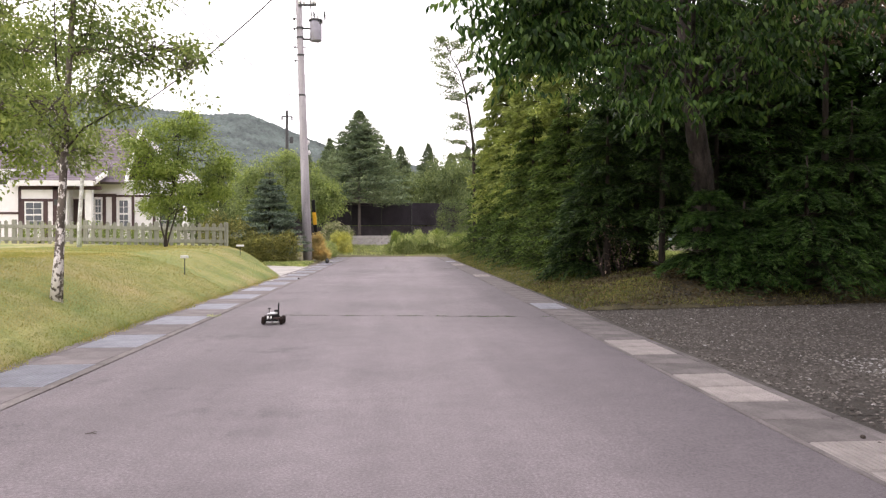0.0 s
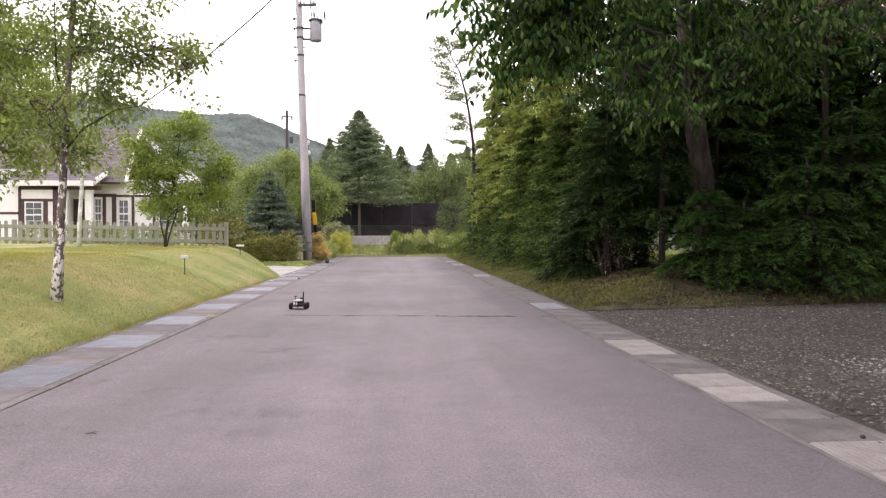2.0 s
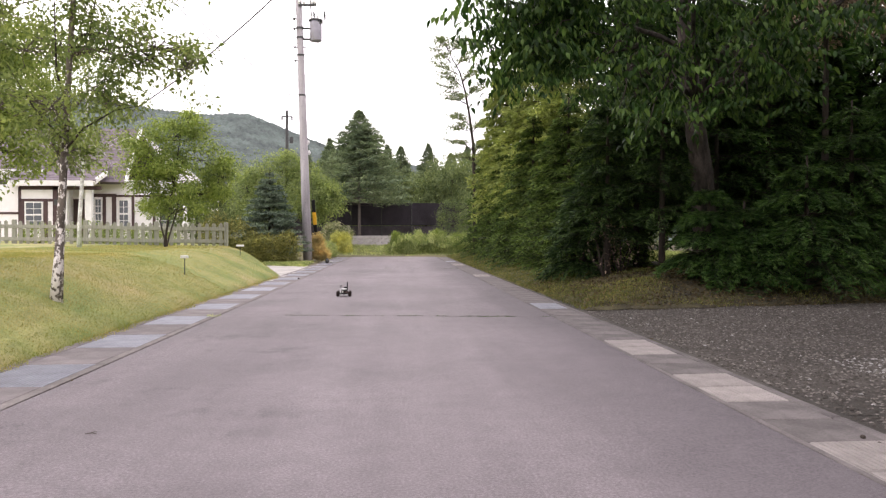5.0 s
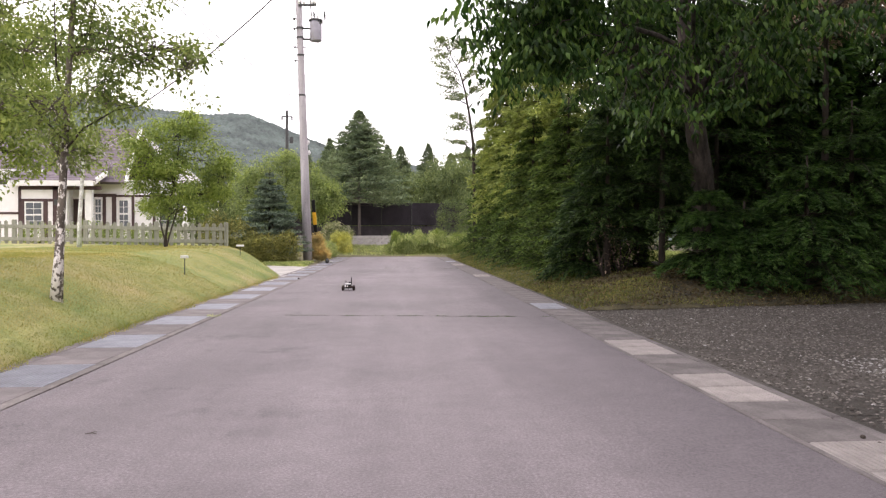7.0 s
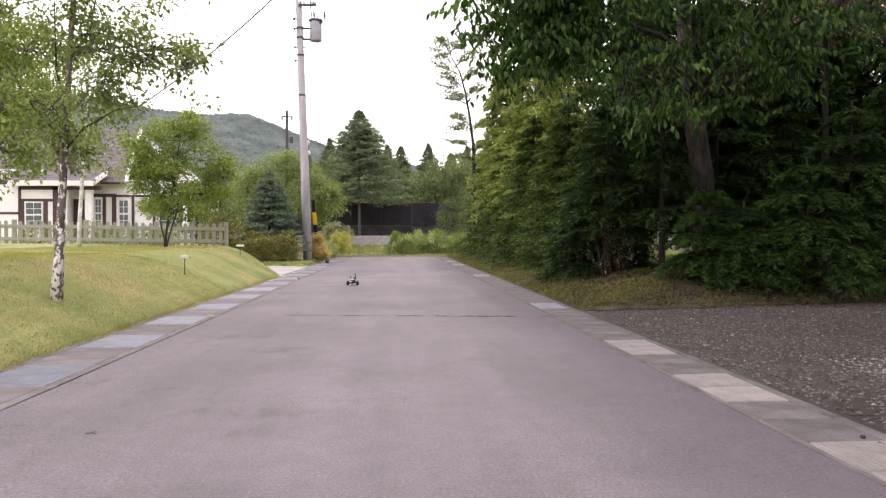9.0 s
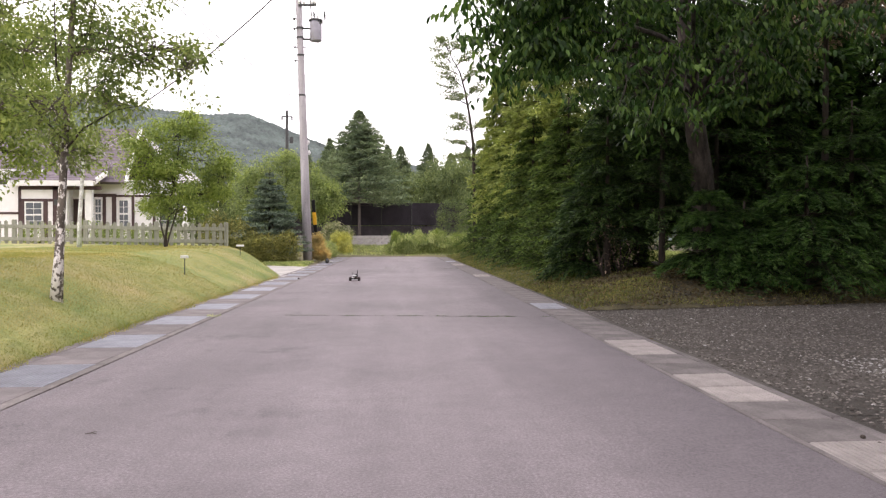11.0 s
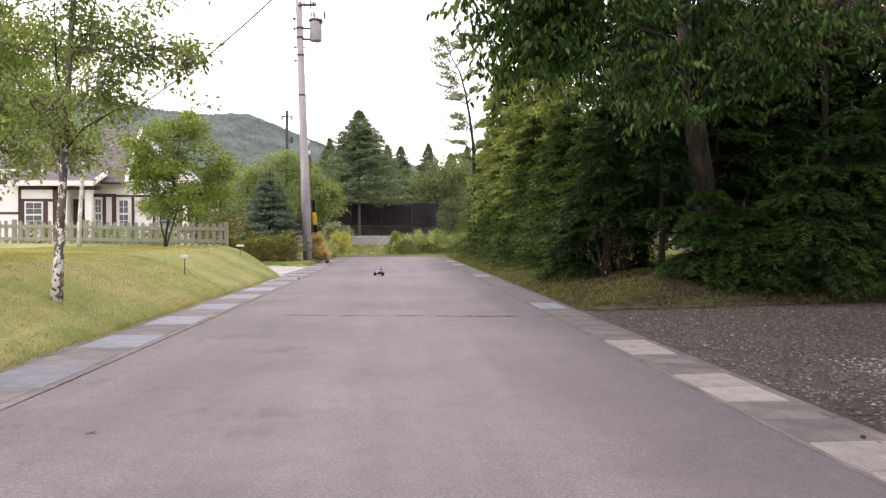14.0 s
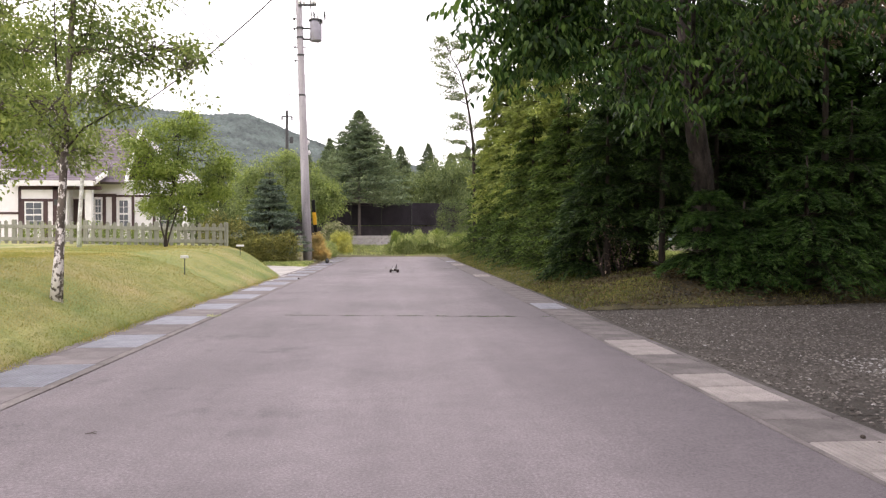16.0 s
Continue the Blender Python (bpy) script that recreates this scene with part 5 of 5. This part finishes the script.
broad_tree("maple", [(-6.6, 11.6, 0.7), (-6.5, 11.5, 1.6), (-6.4, 11.5, 2.6), (-6.4, 11.5, 4)], [0.12, 0.1, 0.08, 0.03],
           [(-5.55, 11.2, 3.2, 0.6, 0.7, 0.6), (-5.75, 11.2, 2.4, 0.55, 0.6, 0.45), (-5.6, 11.2, 3.9, 0.5, 0.6, 0.4), (-6.4, 11.5, 3.8, 0.9, 0.9, 0.5), (-7.2, 11.5, 3.0, 0.9, 0.9, 0.7)], 1150, 17, 0.072, MAPLE_LEAF, BARK, "dense green maple at the side of the lawn", clump_r=0.16, limb_r=0.03)

conifer("blue_spruce", (-5.32, 31.8, 0.3), 3.55, 1.45, BLUE_SPRUCE, "small blue-grey spruce with layered boughs", 0.15, 210, 10, 8, 0.13, 0.07, 0.06, power=0.8, tiers=13, loose=0.55)
broad_tree("garden_tree", [(-5.9, 40, 0), (-5.9, 40, 2), (-5.8, 40, 4.5)], [0.14, 0.1, 0.04],
           [(-6.0, 40, 5.0, 0.9, 0.9, 0.5), (-7.1, 40, 4.5, 0.8, 0.8, 0.5), (-5.0, 40, 4.5, 0.8, 0.8, 0.5), (-7.9, 40, 3.6, 0.8, 0.8, 0.6), (-4.2, 40, 3.7, 0.8, 0.8, 0.6), (-6.3, 39.5, 3.6, 1.0, 0.9, 0.6), (-4.0, 39.8, 2.6, 0.9, 0.9, 0.7), (-5.2, 39.3, 2.7, 1.0, 0.9, 0.7), (-7.3, 39.5, 2.4, 1.0, 0.9, 0.8), (-3.7, 39.6, 3.2, 0.7, 0.7, 0.7)], 1200, 20, 0.13, BIRCH_LEAF, BARK, "round yellow-green tree behind the pole", clump_r=0.33, limb_r=0.04)
broad_tree("garden_tree", [(-8.6, 33, 0.6), (-8.6, 33, 2), (-8.5, 33, 3)], [0.1, 0.07, 0.03],
           [(-8.4, 33, 2.9, 1.0, 0.9, 0.8), (-7.4, 33, 2.5, 0.8, 0.8, 0.8), (-9.6, 33, 2.4, 0.9, 0.9, 0.8), (-8.3, 32.8, 1.6, 1.2, 0.9, 0.6)], 800, 18, 0.1, WOOD_FAR, BARK, "leafy green tree beside the house", clump_r=0.26, limb_r=0.03)
broad_tree("garden_tree", [(-11, 48, 0), (-11, 48, 3), (-10.8, 48, 6)], [0.16, 0.12, 0.05],
           [(-11, 48, 5, 2.2, 2, 1.6), (-13, 48, 4, 1.8, 1.6, 1.4), (-8.8, 48, 4, 1.8, 1.6, 1.4)], 330, 14, 0.2, WOOD_FAR, BARK, "green tree beyond the house", clump_r=0.42, limb_r=0.05)

for spots, m, label in ((((-6.4, 31, 0.8, 0.75, 0.7, 1.0), (-5.75, 30.4, 0.55, 0.6, 0.6, 0.7), (-7.3, 31, 0.95, 0.8, 0.6, 1.05), (-6.8, 30.4, 0.5, 0.7, 0.4, 0.55)), SHRUB, "clipped olive-green shrub beside the driveway"),
                        (((-5.0, 30.0, 0.5, 0.6, 0.6, 0.68), (-4.45, 30.5, 0.55, 0.5, 0.6, 0.75), (-5.6, 29.9, 0.42, 0.5, 0.5, 0.56)), SHRUB, "clipped olive-green shrub beside the driveway"),
                        (((-3.5, 33.3, 0.72, 0.2, 0.25, 0.45), (-3.4, 33.1, 0.35, 0.26, 0.3, 0.38), (-3.24, 32.9, 0.2, 0.18, 0.2, 0.24)), AMBER, "amber-leaved shrub at the foot of the pole"),
                        (((-3.05, 44.2, 0.45, 0.36, 0.5, 0.5), (-3.5, 44.4, 0.75, 0.38, 0.4, 0.62), (-3.15, 44.5, 0.95, 0.3, 0.3, 0.4)), GOLD, "bright golden shrub behind the pole"),
                        (((-3.9, 46.5, 1.45, 0.6, 0.5, 0.55), (-3.2, 46.6, 1.25, 0.5, 0.4, 0.45), (-4.3, 46.4, 0.9, 0.5, 0.4, 0.6)), FLOWERING, "pale flowering shrub near the end of the lane"),
                        (((-3.75, 36.8, 0.3, 0.36, 0.8, 0.35), (-3.8, 39, 0.4, 0.4, 0.9, 0.45), (-3.7, 41.2, 0.35, 0.35, 0.7, 0.4)), WEED, "low green plants along the gutter")):
    mound("shrub", spots, 170, 30, 0.075, m, label, clump_r=0.15, droop=0.0, group="shrubs by the lane")
for spots, m, label in ((((-10.9, 27.1, 1.2, 0.7, 0.35, 0.42), (-10.1, 27.2, 1.1, 0.5, 0.35, 0.35)), BIRCH_LEAF, "pale green garden plants behind the picket fence"),
                        (((-9.0, 27.2, 1.05, 0.6, 0.35, 0.35), (-8.2, 27.2, 1.0, 0.5, 0.35, 0.3)), MAPLE_LEAF, "low green garden plants behind the picket fence"),
                        (((-12.6, 27.2, 1.15, 0.6, 0.35, 0.38),), MAPLE_LEAF, "low green garden plants behind the picket fence")):
    mound("garden_plant", spots, 150, 11, 0.07, m, label, "plant", 0.12, -0.3, "plants behind the fence")
for k in range(17):
    x = -0.35 + 0.29 * k + rng.uniform(-0.1, 0.1)
    y, z, r = 43.5 + rng.uniform(0, 0.9), rng.uniform(0.85, 1.2) - (0.3 if k < 1 else 0), rng.uniform(0.3, 0.5)
    mound("weed_clump", ((x, y, z * 0.4, r, 0.6, z * 0.6), (x + rng.uniform(-0.2, 0.2), y + 0.2, z * 0.8, r * 0.55, 0.4, z * 0.45)), 130, 20, rng.uniform(0.06, 0.09), (WEED, MAPLE_LEAF, WEED, BIRCH_LEAF)[k % 4], "rank green weeds across the end of the lane", "weeds", 0.15, 0.0, "weeds at the end of the lane")

mound("shrub", ((3.7, 50.6, 2.0, 1.1, 0.7, 1.7), (5.2, 50.8, 2.4, 1.2, 0.7, 1.9)), 300, 15, 0.11, WOOD_FAR, "tall green shrub before the windbreak", clump_r=0.22)
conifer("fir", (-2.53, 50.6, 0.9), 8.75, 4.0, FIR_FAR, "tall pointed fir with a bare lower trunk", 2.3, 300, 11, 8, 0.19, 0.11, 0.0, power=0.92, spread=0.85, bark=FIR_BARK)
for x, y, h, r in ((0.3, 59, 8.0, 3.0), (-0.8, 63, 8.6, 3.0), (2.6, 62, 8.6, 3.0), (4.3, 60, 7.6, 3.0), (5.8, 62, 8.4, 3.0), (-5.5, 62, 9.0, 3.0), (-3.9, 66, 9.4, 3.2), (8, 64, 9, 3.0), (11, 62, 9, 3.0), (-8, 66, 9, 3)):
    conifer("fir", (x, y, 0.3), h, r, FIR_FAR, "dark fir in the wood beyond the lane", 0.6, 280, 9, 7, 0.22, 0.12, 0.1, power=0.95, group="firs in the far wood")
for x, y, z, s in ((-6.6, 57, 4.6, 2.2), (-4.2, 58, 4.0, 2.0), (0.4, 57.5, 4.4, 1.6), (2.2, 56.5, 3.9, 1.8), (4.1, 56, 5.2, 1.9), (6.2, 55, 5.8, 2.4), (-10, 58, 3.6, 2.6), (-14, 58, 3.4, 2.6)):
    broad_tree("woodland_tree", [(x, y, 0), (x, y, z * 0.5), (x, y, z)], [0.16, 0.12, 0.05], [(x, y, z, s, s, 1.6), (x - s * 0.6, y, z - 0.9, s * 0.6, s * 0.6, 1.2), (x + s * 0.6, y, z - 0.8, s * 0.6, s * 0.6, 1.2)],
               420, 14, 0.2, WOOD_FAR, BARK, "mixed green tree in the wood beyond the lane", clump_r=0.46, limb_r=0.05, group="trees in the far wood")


# ---------------------------------------------------------------- loose ground cover
def scatter_stones(name, n, x0, x1, y0, y1, size, material, label, keep=None):
    x, y = rng.uniform(x0, x1, n), rng.uniform(y0, y1, n)
    if keep is not None:
        ok = keep(x, y)
        x, y = x[ok], y[ok]
    n = len(x)
    octa = np.array([(1, 0, 0), (0, 1, 0), (-1, 0, 0), (0, -1, 0), (0, 0, 0.8), (0, 0, -0.8)], float)
    v = octa[None] * rng.uniform(0.6, 1.25, (n, 6, 1)) * (size * rng.uniform(0.6, 1.5, n))[:, None, None]
    a = rng.uniform(0, 6.28, n)
    c, s = np.cos(a)[:, None], np.sin(a)[:, None]
    v = np.stack([v[..., 0] * c - v[..., 1] * s, v[..., 0] * s + v[..., 1] * c, v[..., 2] * 0.75], -1)
    v += np.stack([x, y, rough(x, y, 3.1, 0.012, 2.0) + size * 0.3], -1)[:, None]
    tri = np.array([(0, 1, 4), (1, 2, 4), (2, 3, 4), (3, 0, 4)])
    f = (np.arange(n)[:, None, None] * 6 + tri).reshape(-1, 3)
    tagged(array_part(name, v.reshape(-1, 3), f, material), label, "stones", kind="stuff")


lot = lambda x, y: (y < 11.1 + 0.2 * (x - 2.76)) & (x > 2.76)
scatter_stones("gravel", 66000, 2.72, 9.8, 2.6, 12.8, 0.0135, STONE, "loose crushed stone of the parking lot", lot)
scatter_stones("pale_stones", 700, 2.9, 9.5, 3, 12.4, 0.0145, WHITE_STONE, "scattered pale stones among the gravel", lot)
scatter_stones("pale_stones", 460, 3.75, 5.0, 5.1, 6.5, 0.016, WHITE_STONE, "patch of pale stones in the gravel", lot)


def scatter_grass(name, n, x0, x1, y0, y1, height, length, material, label, keep=None):
    x, y = rng.uniform(x0, x1, n), rng.uniform(y0, y1, n)
    z = height(x, y)
    ok = z > 0.0
    if keep is not None:
        ok &= keep(x, y)
    x, y, z = x[ok], y[ok], z[ok]
    n = len(x)
    pos = np.stack([x, y, z - 0.005], 1)
    way = rng.normal(0, 0.45, (n, 3)) + [0, 0, 1]
    ln = length * rng.uniform(0.5, 1.4, n)
    tagged(array_part(name, *leaf_arrays(pos, way, rng.normal(0, 1, (n, 3)), ln, ln * 0.16), material), label, "grass", kind="stuff")


def verge_grass(x, y):
    return verge_height(x, y)


scatter_grass("grass", 26000, 5.6, 11.5, 20.5, 32, bank_height, 0.13, WEED, "pale green grass of the clearing behind the grove")
scatter_grass("weed_stalks", 700, -0.3, 4.3, 43.0, 44.8, lambda x, y: verge_height(x, y) + 0.55 + 0.25 * np.sin(x * 3.1) * np.sin(x * 1.3 + 1), 0.34, WEED, "tall weed stalks over the end of the lane")
scatter_grass("grass", 32000, 2.76, 4.6, 16.5, 43, bank_height, 0.06, MOSS, "thin grass on the bank")
scatter_grass("grass", 22000, -9, 8, 42.6, 48.7, verge_grass, 0.12, WEED, "rough grass on the rise beyond the lane")
def scatter_litter(name, n, x0, x1, y0, y1, size, material, label):
    x, y = rng.uniform(x0, x1, n), rng.uniform(y0, y1, n)
    z = bank_height(x, y)
    x, y, z = x[z > 0.005], y[z > 0.005], z[z > 0.005]
    m = len(x)
    ln = size * rng.uniform(0.5, 1.5, m)
    tagged(array_part(name, *leaf_arrays(np.stack([x, y, z + 0.006], 1), rng.normal(0, 1, (m, 3)) * [1, 1, 0.25], rng.normal(0, 0.4, (m, 3)) + [0, 0, 1], ln, ln * 0.5), material), label, "leaf litter", kind="stuff")


scatter_litter("leaf_litter", 26000, 2.8, 11, 11, 16.5, 0.05, LITTER, "dry brown leaf litter on the bank")
tufts = lambda x, y: (np.sin(x * 2.1 + np.sin(y * 1.3)) * np.sin(y * 1.7 + 2 * np.sin(x * 0.9)) + rng.normal(0, 0.35, len(x)) > np.clip((x - 3.6) * 0.5, -0.5, 0.6))
scatter_grass("grass", 46000, 2.76, 8.5, 11.1, 17, bank_height, 0.05, MOSS, "patchy thin grass on the bank", tufts)
clods = lambda x, y: np.abs(y - (11.05 + 0.2 * (x - 2.76) - 0.006 * (x - 2.76) ** 2)) < 0.1
scatter_stones("earth_clods", 2600, 2.85, 4.9, 10.8, 12.0, 0.055, DIRT, "dark clods along the edge of the bank", clods)
scatter_grass("grass", 15000, -8.5, -3.4, 28.1, 31, lambda x, y: np.clip(0.01 + 0.08 * (y - 28.4), 0.002, 0.05), 0.11, WEED, "green grass at the foot of the shrubs", lambda x, y: y > 28.35 + 0.2 * np.sin(x * 2.3) + 0.12 * np.sin(x * 6.1))
scatter_grass("grass", 9000, -3.36, -3.12, 4.4, 20.5, lambda x, y: 0.012 + 0.0 * x, 0.035, GRASS, "grass creeping over the edge of the gutter", lambda x, y: rng.uniform(0, 1, len(x)) < np.clip((-3.14 + 0.05 * np.sin(y * 2.3) + 0.04 * np.sin(y * 7.1) - x) * 6, 0, 1))
scatter_grass("grass", 55, -2.62, -2.46, 10.45, 10.75, lambda x, y: 0.004 + 0 * x, 0.035, WEED, "tuft of grass rooted at the edge of the asphalt")
scatter_grass("grass", 120000, -7.5, -3.1, 4.5, 15, lawn_height, 0.026, GRASS, "short mown grass blades of the lawn")
scatter_grass("grass", 45000, -9, -3.1, 15, 27, lawn_height, 0.03, GRASS, "short mown grass blades of the lawn")
scatter_grass("grass", 30000, 2.76, 5.5, 11, 36, bank_height, 0.04, MOSS, "thin grass on the bank", lambda x, y: rng.uniform(0, 1, len(x)) < np.clip(1.4 - (x - 2.76) * 0.6, 0, 1))


# ---------------------------------------------------------------- small things lying about
def lump(name, at, size, material, label, category, flat=0.7):
    bm = bmesh.new()
    bmesh.ops.create_icosphere(bm, subdivisions=2, radius=1.0)
    for v in bm.verts:
        v.co *= 1 + 0.25 * noise.noise(v.co * 1.7 + Vector(at))
        v.co = Vector((v.co.x * size[0], v.co.y * size[1], max(v.co.z, -0.7) * size[2]))
    ob = part(name, bm, material, None, label, True)
    ob.matrix_basis = Matrix.Translation((at[0], at[1], at[2] + size[2] * 0.68))
    tagged(ob, category=category)


# Unidentified black object with a white spot, stood in for by two lumps.
lump("edge_object", (-2.95, 31.9, 0.01), (0.085, 0.1, 0.12), IRON, "small dark upright object at the edge of the gutter", "stone")
lump("edge_object", (-2.78, 31.9, 0.01), (0.07, 0.08, 0.05), WHITE_STONE, "white spot of the dark object at the edge of the gutter", "stone")
lump("pebble", (-2.57, 19.8, 0.005), (0.025, 0.025, 0.025), BARK, "dark pebble on the gutter edge", "pebble")
lump("pine_cone", (2.53, 3.93, 0.003), (0.014, 0.014, 0.013), BARK, "dark pine cone on the drain cover", "pine cone")
lump("pine_cone", (2.55, 3.82, 0.003), (0.01, 0.009, 0.008), BARK, "dark pine cone on the drain cover", "pine cone")
for x, y, a in ((-2.47, 5.86, 20), (2.72, 7.9, 70), (2.9, 7.75, 10), (3.0, 8.3, 130)):
    bm = bmesh.new()
    pts = [(0, -0.03, 0.002), (0.012, 0, 0.008), (0, 0.035, 0.004), (-0.012, 0, 0.008), (0, 0, 0.002)]
    v = [bm.verts.new(p) for p in pts]
    for f in ((0, 1, 4), (1, 2, 4), (2, 3, 4), (3, 0, 4)):
        bm.faces.new([v[i] for i in f])
    leaf = part("fallen_leaf", bm, LITTER, None, "small dry fallen leaf on the ground")
    leaf.matrix_basis = pose(x, y, 0.012 if x > 2.72 else 0.007, 0, 0, a)
    tagged(leaf, category="leaf", group="fallen leaves")

motions()
